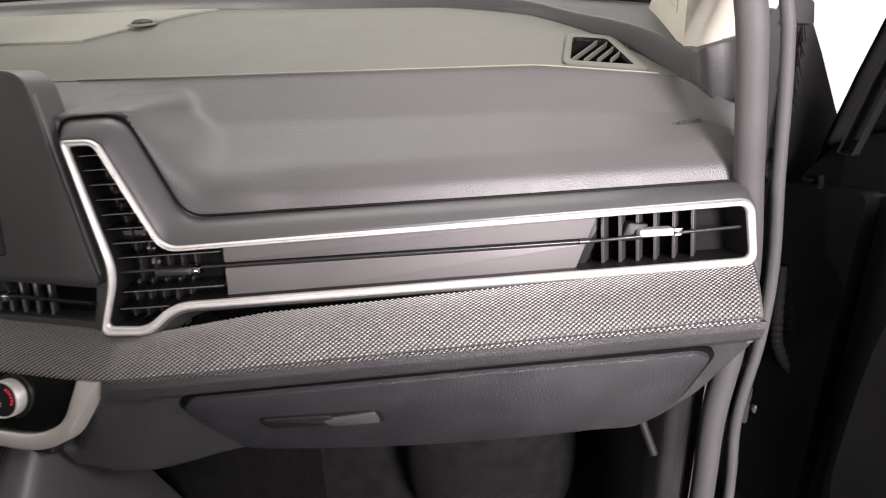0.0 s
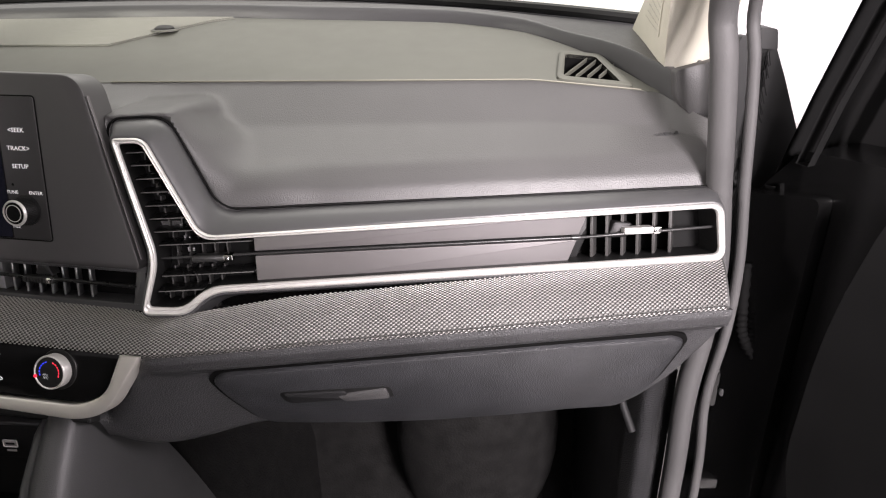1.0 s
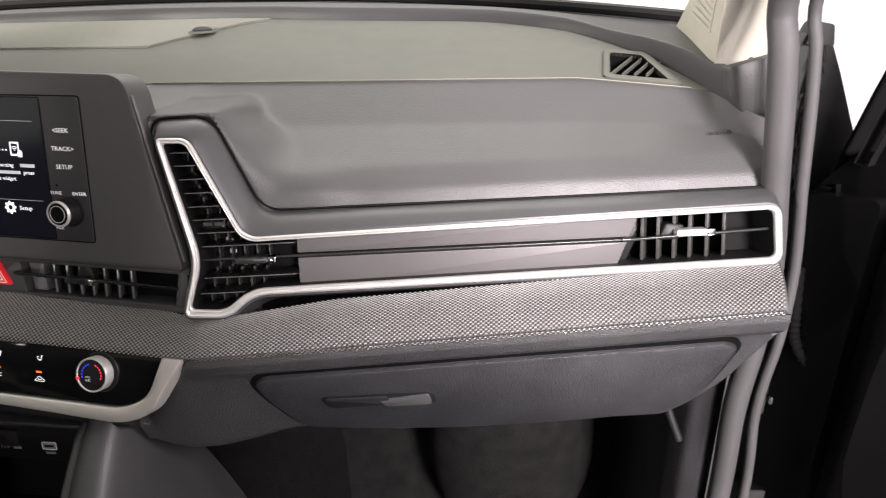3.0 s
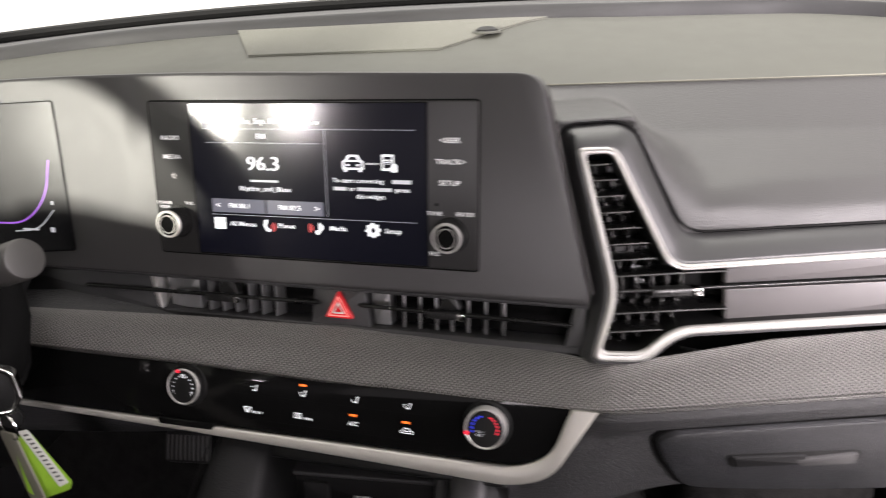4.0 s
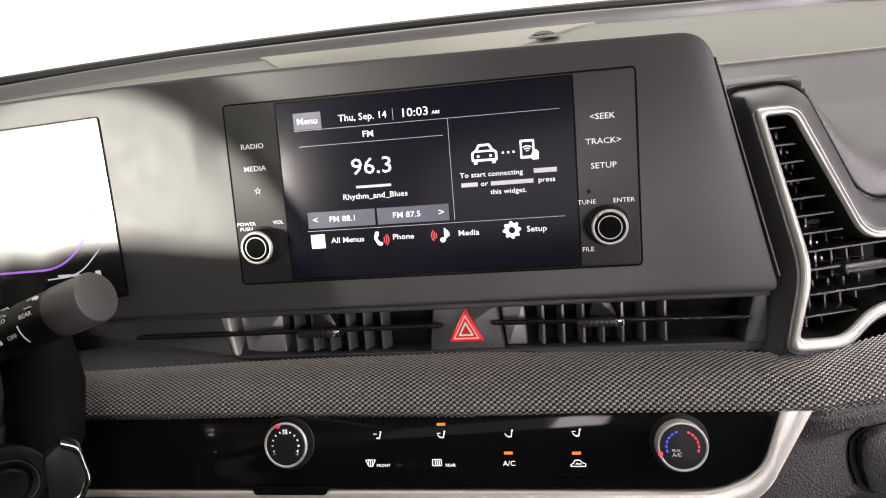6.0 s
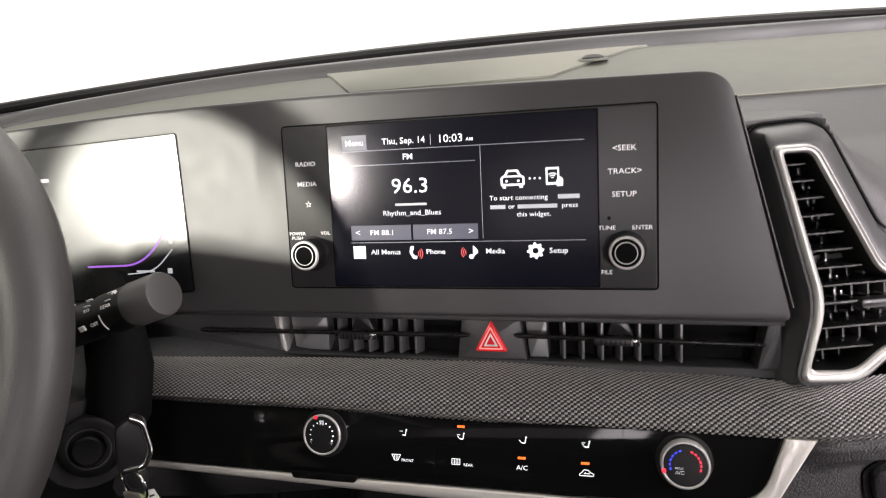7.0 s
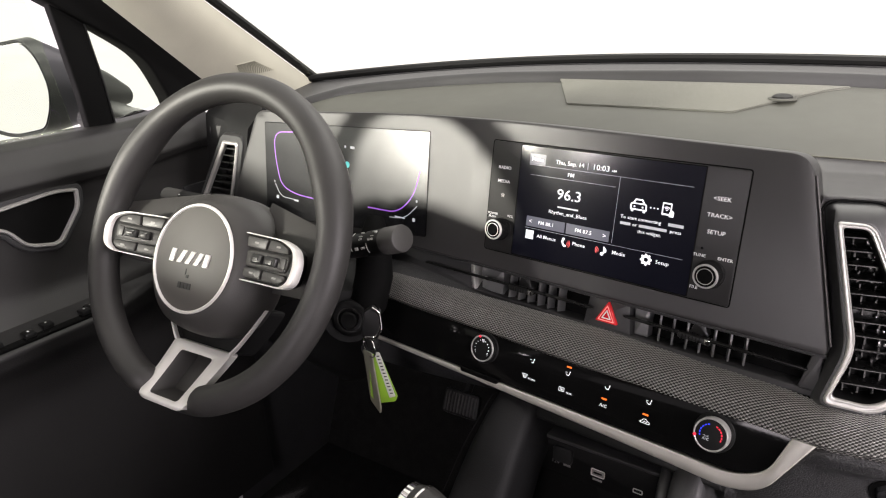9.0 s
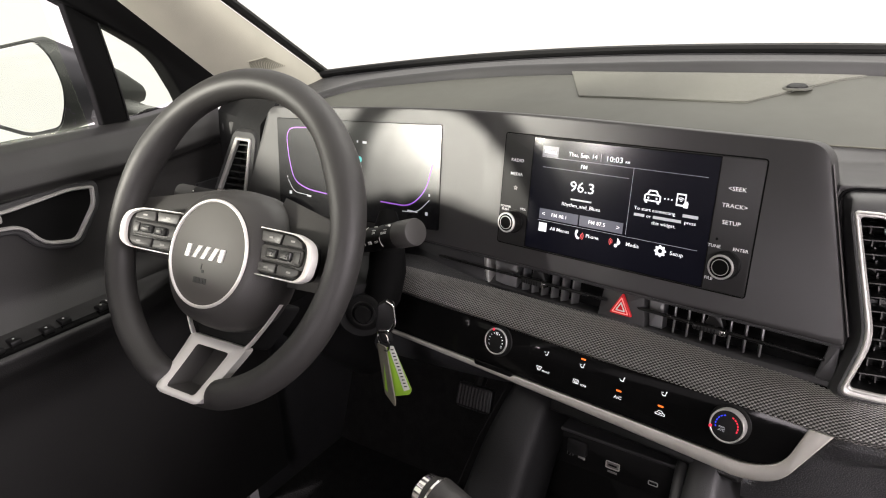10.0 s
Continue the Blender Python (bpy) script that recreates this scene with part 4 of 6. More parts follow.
def rod(x0, x1, y0, y1, z, r, M):
    a, b = M @ (Vector((x0, y0, z)) * MM), M @ (Vector((x1, y1, z)) * MM)
    return tube([a, a.lerp(b, 0.02), a.lerp(b, 0.5), a.lerp(b, 0.98), b], [r * 0.5 * MM, r * MM, r * MM, r * MM, r * 0.5 * MM], 10)


part("slider_rod", rod(-213, 2, -91, -90, -3, 1.7, V), GLOSSBLADE, vents)
part("slider_rod", rod(33, 189, -89.5, -91.5, -3, 1.7, V), GLOSSBLADE, vents)
for x0, x1, y in ((-95, -66, -92.0), (86, 114, -91.3)):
    tab = part("slider_tab", slab(box_outline(x0, y - 2.6, x1, y + 2.6, 2), -6, 1.2, V, 1.2), BLADE, vents)
    part("chrome_tip", slab(box_outline(x1 - 5, y - 2.8, x1 + 0.6, y + 2.8, 1.6), -6, 1.8, V, 1.2), CHROME, tab, "chrome tip")
    part("linkage", slab(rounded([(x0 + 8, y + 3), (x1 - 3, y + 3), (x1 - 8, y + 14), (x0 + 12, y + 14)], 2), -14, -5, V, 1), BLADE, tab)
    bm = bmesh.new()
    for i in range(6):
        block(x0 + 4 + 3 * i, y - 2.2, 1.0, x0 + 5.2 + 3 * i, y + 2.2, 1.7, V, bm=bm)
    part("grip_ribs", bm, BLACK, tab)

hazard = thing("hazard_switch", (0.0, 0.0, 0.60), "red triangular hazard warning switch between the centre vents", "switch")
tri = [(5.2, -101.2), (28.4, -101.2), (16.8, -79.6)]
part("switch_body", slab(rounded(tri, 2.2), -8, -2.5, V, 1.2), REDPLASTIC, hazard)
for s, w in ((0.74, 0.12), (0.44, 0.16)):
    c = Vector((16.8, -94.2))
    o2 = rounded([tuple(c + (Vector(p) - c) * s) for p in tri], 1.0)
    i2 = rounded([tuple(c + (Vector(p) - c) * (s - w)) for p in tri], 0.7)
    part("triangle_mark", frame_ring(o2, i2, -2.6, -2.2, V, 0.05), REDLIGHT if s > 0.5 else WHITEPRINT, hazard)

# ---- passenger vent trim ----
trim = thing("passenger_vent_trim", (0.40, -0.02, 0.61), "black vent surround with a satin silver outline and silver plate", "vent trim")
RAD = [4, 8, 12, 11, 11, 14, 9, 7, 14]
s_out = rounded([(-99, 87.5), (-75, 87), (-39.5, 10), (379.5, 19.5), (383, -28.7), (-36.5, -36), (-57, -53.5), (-92, -51.5), (-79, -7)], RAD, 6)
s_in = rounded([(-94.4, 83), (-77.8, 82.8), (-41.5, 6.2), (373.5, 15.3), (377, -22.8), (-39, -30.5), (-59.5, -47), (-86.5, -45), (-74, -7)], [3, 5, 12, 6, 6, 14, 8, 5, 14], 6)
h_out = rounded([(-107, 101), (-62, 102.5), (-28.5, 27), (384, 31), (389, -37), (-30, -43.5), (-51, -61), (-98.5, -60), (-87, -8)], [10, 14, 14, 9, 10, 14, 10, 10, 14], 6)
h_in = offset(s_out, 2.0)
bm = loops_mesh([[(x, y, -34) for x, y in h_out], [(x, y, -9) for x, y in h_out], [(x, y, -5) for x, y in offset(h_out, 1.4)], [(x, y, 2.0) for x, y in offset(h_out, 5.0)],
                 [(x, y, 8.6) for x, y in offset(s_out, -2.2)], [(x, y, 9.2) for x, y in offset(s_out, -0.8)], [(x, y, 8.4) for x, y in h_in], [(x, y, -20) for x, y in h_in]], T, False, False)
part("surround", bm, HOUSING, trim)
rim_rows = [[(x, y, 8) for x, y in s_out], [(x, y, 10.8) for x, y in s_out]]
for k, z in ((0.14, 12.2), (0.30, 12.5), (0.46, 11.6), (0.62, 11.4), (0.80, 11.9), (0.92, 11.4)):
    rim_rows.append([(x * (1 - k) + a * k, y * (1 - k) + b * k, z) for (x, y), (a, b) in zip(s_out, s_in)])
rim_rows += [[(x, y, 10.2) for x, y in s_in], [(x, y, 5) for x, y in s_in]]
part("silver_outline", loops_mesh(rim_rows, T, False, False), SILVER, trim, "satin silver outline", angle=50)
part("inner_wall", loops_mesh([[(x, y, 8.8) for x, y in offset(s_in, 0.15)], [(x, y, -22) for x, y in offset(s_in, 1.0)]], T, False, False), BLACK, trim)
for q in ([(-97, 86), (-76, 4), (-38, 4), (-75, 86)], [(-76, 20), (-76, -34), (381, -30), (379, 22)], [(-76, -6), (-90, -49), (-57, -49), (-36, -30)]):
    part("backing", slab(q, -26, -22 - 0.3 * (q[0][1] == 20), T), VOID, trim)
part("upper_plate", slab(rounded([(-2, 8), (270, 14), (262.3, -3.4), (-2, -5.4)], 0.6), -6, 0.0, T, 0.5), PLATE, trim, "brushed silver decor plate")
part("lower_plate", slab(rounded([(-2, -9.6), (260.6, -7.8), (252, -28), (-2, -35)], 0.6), -6, 0.0, T, 0.5), PLATE, trim, "brushed silver decor plate")
part("groove", slab([(-2.5, -9.8), (261.5, -8), (262.5, -3.2), (-2.5, -5.2)], -8, -4.5, T), VOID, trim)
part("slider_rod", rod(-76, 262, -8.0, -5.6, 0.6, 1.1, T), BLADE, trim)
part("slider_rod", rod(262, 378, -5.6, -1.0, 2.0, 1.3, T), BLADE, trim)
part("rod_collar", rod(256, 264, -5.7, -5.5, 1.0, 1.9, T), BLADE, trim)


def vent_left(y):
    """The upright vent's inner wall on the display side."""
    return -74 - (y + 7) * 0.227 if y > -7 else -74 + (y + 7) * 0.33


for y in (79.6, 69.6, 59.2, 48.6, 38, 27.7, 17.3, 6.8, -18.3, -30.9):
    x0 = vent_left(y) + 1
    x1 = (-42.5 - (y - 6.2) * 0.467) if y > 8 else (-2.5 if y > -29 else -44)
    M = T @ Matrix.Translation(Vector(((x0 + x1) / 2, y - 2.6, -4)) * MM) @ pose(0, 0, 0, 8, 0, 0.4)
    slat = part("slat", block((x0 - x1) / 2, -0.6, -11, (x1 - x0) / 2, 0.6, 7.0, M, 0.4), GLOSSBLADE, trim)
    # thin pale bar standing in for the slat's front highlight
    part("slat_highlight", block((x0 - x1) / 2 + 1, -0.45, 6.9, (x1 - x0) / 2 - 1, 0.45, 7.5, M, 0.2), SLATGLINT, slat)
for k in range(14):
    yy = 74 - 9.5 * k
    x0 = vent_left(yy)
    for m in range(2 if yy > 8 else 5):
        part("inner_vane", block(x0 + 8 + 10 * m, yy - 4.4, -21, x0 + 9.2 + 10 * m, yy + 4.4, -12, T), VANE, trim)
        if m < 2 and yy > -10:
            part("vane_clip", block(x0 + 17 + 4 * m, yy - 3.4, -13, x0 + 18.4 + 4 * m, yy + 0.4 - m, -11, T, 0.3), GREYBLADE, trim)
for x in (278, 291, 304, 317, 331, 345):
    M = T @ Matrix.Translation(Vector((x, -5, -12)) * MM) @ pose(0, 0, 0, 0, -28, 0)
    part("vane", block(-1.2, -19, -8, 1.2, 19, 8, M, 0.5), VANE, trim)
part("side_plate", slab(rounded([(252, -28), (262, -28), (283, 15), (271, 15)], 1), -20, -12, T, 0.6), BLACK, trim)
for x0, x1, y in ((-51, -19, -9.0), (299, 330, -1.4)):
    tab = part("slider_tab", slab(box_outline(x0, y - 3.2, x1, y + 2.6, 2.2), -6, 5, T, 1.6), BLADE if x0 < 0 else SILVER, trim)
    part("chrome_tip", slab(box_outline(x1 - 7, y - 3.4, x1 + 0.6, y + 2.8, 1.8), -6, 5.6, T, 1.6), CHROME, tab, "chrome tip")
part("linkage", slab(rounded([(287, -8), (305, -8), (309, 4), (293, 6)], 3), -14, -3, T, 2), BLACK, trim)

# ---- climate control panel ----
climate = thing("climate_panel", (-0.05, -0.05, 0.52), "glossy black climate control panel with two knobs and lit icons", "climate panel")
face = rounded([(-300, -26), (118, -25), (142, -14), (155, 18.2), (-110, 20.5), (-300, 23)], [1, 8, 10, 1.5, 40, 1], 6)
part("face", slab(face, -14, 0, C, 0.8), GLOSS, climate)
one = rounded_open([(-300, -30.5), (-160, -32.5), (10, -36), (115, -39.5), (141, -31), (169, 17.2)], [0, 30, 60, 26, 28, 0], 10)
two = rounded_open([(-300, -26.5), (-160, -26.6), (10, -26.5), (116, -27), (140.5, -16), (152, 17.2)], [0, 30, 60, 20, 16, 0], 10)
part("silver_frame", ribbon(one, two, -14, 2.2, C, 1.6), CHAMP, climate, "champagne silver outline", angle=65)
part("lip", slab(rounded([(-158, -29), (-112, -29), (-109, -23.5), (-160, -23.5)], 2), -4, 3.2, C, 1), GLOSS, climate)
for kx, ky, hot in ((-135.0, 2.6, False), (97.4, 0.6, True)):
    K = C @ Matrix.Translation(Vector((kx, ky, 0)) * MM) @ Matrix.Diagonal((1, 1, 0.86 if hot else 0.50, 1))
    knob = part("rotary_knob", lathe([(16.5, 0), (16.0, 1.0), (13.6, 1.4), (13.2, 10.4), (12.2, 12.0), (11.0, 12.2)], K, 48), BLACK, climate)
    bm = bmesh.new()
    for i in range(60):
        block(13.1, -0.25, 2.0, 13.75, 0.25, 9.8, K @ pose(0, 0, 0, 0, 0, 6 * i), bm=bm)
    part("knurling", bm, BLACK, knob)
    low = 3.0 if hot else 9.6
    part("chrome_ring", lathe([(13.8, low), (13.8, 11.8), (13.4, 12.7), (12.8, 12.8), (12.2, 11.8)], K, 48, cap=False), SILVER, knob, "satin silver ring")
    part("cap", lathe([(12.5, 10.0), (12.5, 11.9), (0.2, 12.0)], K, 48), SHADEBLACK, knob)
    if hot:
        for i in range(6):
            a = radians(195 - 17 * i)
            part("blue_mark", block(-0.8, -0.5, 0, 0.8, 0.5, 0.2, K @ Matrix.Translation(Vector((8.6 * math.cos(a), 8.6 * math.sin(a), 12.05)) * MM) @ pose(0, 0, 0, 0, 0, math.degrees(a) + 90)), KNOBBLUE, knob)
            b = radians(-15 + 16 * i)
            part("red_mark", block(-0.8, -0.5, 0, 0.8, 0.5, 0.2, K @ Matrix.Translation(Vector((8.6 * math.cos(b), 8.6 * math.sin(b), 12.05)) * MM) @ pose(0, 0, 0, 0, 0, math.degrees(b) + 90)), KNOBRED, knob)
        words("MAX", -3.4, -2.0, 1.4, K, GLOW, knob, z=12.05)
        words("A/C", -3.2, -4.4, 2.0, K, GLOW, knob, z=12.05)
        part("pointer", slab(circle(-12.0, -3.6, 1.3, 12), 11, 13.3, K), KNOBRED, knob)
    else:
        for i in range(11):
            a = radians(205 - 23 * i)
            if i == 5:
                continue
            part("fan_mark", block(-0.2 - 0.04 * i, -0.55, 0, 0.2 + 0.04 * i, 0.55, 0.2, K @ Matrix.Translation(Vector((8.4 * math.cos(a), 8.4 * math.sin(a), 12.05)) * MM) @ pose(0, 0, 0, 0, 0, math.degrees(a) + 90)), GLOW, knob)
        words("0", -7.4, -5.4, 2.2, K, GLOW, knob, z=12.05)
        words("+", 7.4, -5.4, 3.0, K, GLOW, knob, z=12.05)
        for i in range(4):
            a = radians(45 + 90 * i)
            part("fan_icon", slab(circle(1.2 * math.cos(a), 8.2 + 1.2 * math.sin(a), 0.85, 10), 12.05, 12.2, K), GLOW, knob)
        part("pointer", slab(circle(-4.4, 11.6, 1.3, 12), 11, 13.3, K), KNOBRED, knob)
# key outlines and icons
for x in (-98, -57, -18, 21.5, 62.5):
    part("key_joint", slab(box_outline(x, -20, x + 0.25, 20), 0.0, 0.04, C), SHADEBLACK, climate)
for y in (19.6, 1.2, -17.6):
    part("key_joint", slab(box_outline(-97.6, y, 62.5, y + 0.25), 0.0, 0.04, C), SHADEBLACK, climate)


def shrink(bm, x, y, k):
    """Scale an icon about its middle on the climate panel."""
    c = C @ (Vector((x, y, 0)) * MM)
    for v in bm.verts:
        v.co = c + (v.co - c) * k


def seat_icon(x, y, parent, arrow):
    bm = slab(rounded([(x - 1.0, y - 3.0), (x + 2.6, y - 3.0), (x + 3.6, y + 2.6), (x + 2.6, y + 2.6), (x + 1.8, y - 1.8), (x - 1.0, y - 1.6)], 0.3), 0.1, 0.25, C)
    slab(circle(x + 3.4, y + 3.4, 0.9, 10), 0.1, 0.25, C, bm=bm)
    if arrow != "low":
        slab([(x - 4.2, y + 1.4), (x - 0.6, y + 1.4), (x - 0.6, y + 2.0), (x - 4.2, y + 2.0)], 0.1, 0.25, C, bm=bm)
    if arrow != "face":
        slab([(x - 4.0, y + 0.4), (x - 1.6, y - 2.6), (x - 1.0, y - 2.2), (x - 3.4, y + 0.8)], 0.1, 0.25, C, bm=bm)
    shrink(bm, x, y, 0.62)
    return part("airflow_icon", bm, GLOW, parent)


for x, kind_ in ((-78.4, "face"), (-39.0, "both"), (1.4, "low"), (40.6, "wind")):
    seat_icon(x, 6.2, climate, kind_)
for x, y in ((-38.8, 12.6), (0.6, -4.8), (40.0, -5.2)):
    part("indicator", slab(box_outline(x - 2.5, y - 0.75, x + 2.5, y + 0.75, 0.3), 0.05, 0.3, C), AMBER, climate, "amber indicator lamp")
for x, text in ((-83.4, "FRONT"), (-42.2, "REAR")):
    o3 = rounded([(x - 4.0, -7.8), (x - 1.6, -12.8), (x + 1.6, -12.8), (x + 4.0, -7.8)], 0.8) if text == "FRONT" else box_outline(x - 3.6, -12.6, x + 3.2, -7.8, 0.8)
    bm = frame_ring(o3, offset(o3, 0.55), 0.1, 0.25, C, 0.05)
    for k in (-1.4, 0, 1.4):
        slab(box_outline(x + k - 0.25, -12.0, x + k + 0.25, -8.6), 0.1, 0.25, C, bm=bm)
    shrink(bm, x, -10, 0.85)
    part("demister_icon", bm, GLOW, climate)
    words(text, x + 8.0, -11.8, 1.7, C, GLOW, climate, z=0.1)
words("A/C", 0.8, -11.0, 2.9, C, GLOW, climate, z=0.1)
o3 = rounded([(35.4, -13.4), (46.0, -13.4), (46.0, -11.2), (43.6, -10.4), (42.0, -8.6), (38.6, -8.6), (37.0, -11.0), (35.4, -11.6)], 0.8)
bm = frame_ring(o3, offset(o3, 0.6), 0.1, 0.25, C, 0.05)
slab([(38.6, -11.8), (43.0, -11.8), (43.0, -11.2), (40.2, -11.2), (40.2, -10.4)], 0.1, 0.25, C, bm=bm)
shrink(bm, 40.7, -11, 0.85)
part("recirculation_icon", bm, GLOW, climate)


# ---- steering wheel ----
wheel = thing("steering_wheel", (-0.392, -0.10, 0.64), "black leather steering wheel with silver accents and button pods", "steering wheel")

WD = W @ Matrix.Translation(Vector((0, 0, -6.5)) * MM)         # plane of the rim, set back from the hub


def rim(u, v):
    a, b = 2 * math.pi * u, 2 * math.pi * v
    R, r = 159.5, 15.2
    # fuller grips at ten and two
    g = math.exp(-((math.degrees(a) - 28) / 16) ** 2) + math.exp(-((math.degrees(a) - 152) / 16) ** 2)
    r += 2.2 * g
    R -= 1.4 * g
    # set back under the lower spoke's silver foot
    dip = 11 * math.exp(-((math.degrees(a) - 270) / 13) ** 4)
    # slimmed where the spoke's opening cuts into it
    f = math.exp(-((math.degrees(a) - 270) / 10.0) ** 4)
    r *= 1 - 0.58 * f
    R += 9.5 * f
    return WD @ (Vector(((R + r * math.cos(b)) * math.cos(a), (R + r * math.cos(b)) * math.sin(a), r * 1.08 * math.sin(b) - dip)) * MM)


bm = grid_mesh(rim, 180, 20)
bmesh.ops.remove_doubles(bm, verts=bm.verts[:], dist=1e-6)
part("rim", bm, LEATHER, wheel, angle=80)
HC = (0.0, -21.2)


def hub_loop(hw, top, bottom, z, n=56, power=2.6, cx=0.0):
    pts = []
    for i in range(n):
        a = 2 * math.pi * i / n
        c, s = math.cos(a), math.sin(a)
        k = (abs(c) ** power + abs(s) ** power) ** (-1 / power)
        y = s * k
        pts.append((cx + hw * c * k, HC[1] + (y * (top - HC[1]) if y > 0 else y * (HC[1] - bottom)), z))
    return pts


part("airbag_hub", loops_mesh([hub_loop(62, 38, -86, -62), hub_loop(76, 50, -97, -42), hub_loop(77, 50, -97, -24), hub_loop(72, 45, -92, -8, power=2.4), hub_loop(62, 39, -82, 3, power=2.1), hub_loop(55, 33.4, -75.8, 6.6, power=2.0)], W, True, True), HUB, wheel, angle=50)
H = W @ Matrix.Translation(Vector((HC[0], HC[1], 6.4)) * MM)
part("hub_ring", lathe([(55.4, -1.5), (55.4, 1.0), (54.4, 2.2), (53.0, 2.2), (52.2, 1.0), (52.2, -1.0)], H, 72, cap=False), WHEELSILVER, wheel, "bright silver ring")
hub_face = part("hub_cover", lathe([(52.6, -1.2), (52.2, 0.2), (40, 2.0), (20, 3.2), (0.3, 3.6)], H, 72), EMBLEM, wheel, "smooth taupe hub cover")
# plain badge strokes of the maker's mark
for q in ([(-28, -6.5), (-22, -6.5), (-20, 6.5), (-26, 6.5)], [(-17, -6.5), (-11, -6.5), (-4, 6.5), (-10, 6.5)], [(-5, -6.5), (1, -6.5), (8, 6.5), (2, 6.5)],
          [(7, -6.5), (13, -6.5), (20, 6.5), (14, 6.5)], [(20, -6.5), (26, -6.5), (28, 6.5), (22, 6.5)]):
    part("badge_bar", slab(rounded(q, 0.5), 1.2, 4.6, H, 0.25), BADGE, hub_face, "bright silver badge stroke")
for x, y, w, h in ((-1.5, -17, 1.2, 6), (0.5, -20, 3.2, 3), (-9, -31, 4, 6), (-4, -31, 4, 6), (1, -31, 4, 6), (6, -31, 3, 6)):
    part("embossed_bar", slab(box_outline(x, y, x + w, y + h, 0.5), 0.4, 3.7 if y > -25 else 3.4, H), INK, hub_face)

# side spokes with button pods
for sgn in (-1, 1):
    def spoke(u, v, s=sgn):
        x = 46 + 108 * u
        hw = 45 - 14 * u
        return WD @ (Vector((s * x, 5 - 11 * u + hw * (2 * v - 1), -22 + 17 * u - 9 * (2 * v - 1) ** 2)) * MM)
    part("side_spoke", thick(grid_mesh(spoke, 14, 12), 0.016), HUB, wheel, angle=60)
    PW = WD @ Matrix.Translation(Vector((0, 1.6, -1)) * MM) @ Matrix.Rotation(radians(-sgn * 8), 4, "Y") @ Matrix.Diagonal((0.98, 0.83, 1, 1))
    o4 = [(62, 16), (118, 14), (138, 6), (144, -10), (141, -32), (128, -40), (66, -40)]
    i4 = [(60, 14.4), (114, 12.4), (132, 4), (135.5, -11), (132.5, -30.5), (123, -38.2), (64, -38.4)]
    o4, i4 = [(sgn * x, y) for x, y in o4], [(sgn * x, y) for x, y in i4]
    pod = part("button_pod", slab(rounded([(sgn * 58, 14), (sgn * 116, 12), (sgn * 134, 4), (sgn * 138, -12), (sgn * 135, -32), (sgn * 124, -38), (sgn * 62, -38)], 5), -16, -4, PW, 1.5), BLACK, wheel)
    part("pod_outline", ribbon(rounded_open(o4, 12), rounded_open(i4, 10), -7, 0.4, PW, 1.4), WHEELSILVER, pod, "satin silver pod outline")
    for q in ([(64, 0), (92, -1), (94, 11), (62, 12)], [(95, -1), (126, -1), (124, 5), (112, 10), (97, 11)], [(66, -35), (92, -35), (92, -24), (64, -24)], [(95, -35), (121, -35), (127, -30), (127, -25), (95, -24)]):
        part("pod_button", slab(rounded([(sgn * x, y) for x, y in q], 2), -8, -1.2, PW, 1.0), BUTTON, pod)
        cx, cy = sgn * sum(p[0] for p in q) / len(q), sum(p[1] for p in q) / len(q)
        part("button_mark", slab(box_outline(cx - 3, cy - 1, cx + 3, cy + 1.2, 0.6), -1.3, -1.0, PW), GREYPRINT, pod)
    part("roller_frame", slab(rounded([(sgn * 62, -22), (sgn * 126, -22), (sgn * 128, -3), (sgn * 64, -3)], 5), -8, -2.0, PW, 1.5), HUB, pod)
    for x0, x1 in ((76, 92), (95, 113)):
        part("roller", slab(box_outline(min(sgn * x0, sgn * x1), -18, max(sgn * x0, sgn * x1), -7, 2), -6, 1.5, PW, 2.2), BLADE, pod)
        part("roller_grip", slab(box_outline(min(sgn * (x0 + 4), sgn * (x1 - 4)), -14.6, max(sgn * (x0 + 4), sgn * (x1 - 4)), -10.4, 1), 1.2, 2.4, PW, 0.5), BUTTON, pod)
    part("pod_cap", slab(rounded([(sgn * 116, -19), (sgn * 125, -19), (sgn * 125, -6), (sgn * 116, -6)], 2), -4, -1.0, PW, 0.8), BUTTON, pod)


# lower spoke: silver frame round an opening, dished towards the hub
def dish(x, y):
    t = min(1.0, max(0.0, (-107 - y) / 56))
    return -27 + 39 * t ** 1.1


def dished(bm, M=WD):
    inv = M.inverted()
    for y in range(-178, -106, 5):
        bmesh.ops.bisect_plane(bm, geom=bm.verts[:] + bm.edges[:] + bm.faces[:], plane_co=M @ Vector((0, y * MM, 0)), plane_no=M.to_3x3() @ Vector((0, 1, 0)), dist=1e-6)
    for v in bm.verts:
        p = inv @ v.co
        p.z += dish(p.x * 1000, p.y * 1000) * MM
        v.co = M @ p
    return bm


o5 = rounded([(-33, -167), (33, -167), (42, -108), (-42, -108)], [11, 11, 5, 5], 6)
i5 = rounded([(-21, -160), (21, -160), (24, -117), (-24, -117)], [4, 4, 4, 4], 6)
part("lower_spoke_frame", dished(frame_ring(o5, i5, -9, 3, WD, 1.6)), WHEELSILVER, wheel, "satin silver lower spoke")
part("spoke_well", dished(loops_mesh([[(x, y, 1.0) for x, y in i5], [(x * 0.8, y * 0.9 - 12, -22) for x, y in i5]], WD, False, True)), BUTTON, wheel)
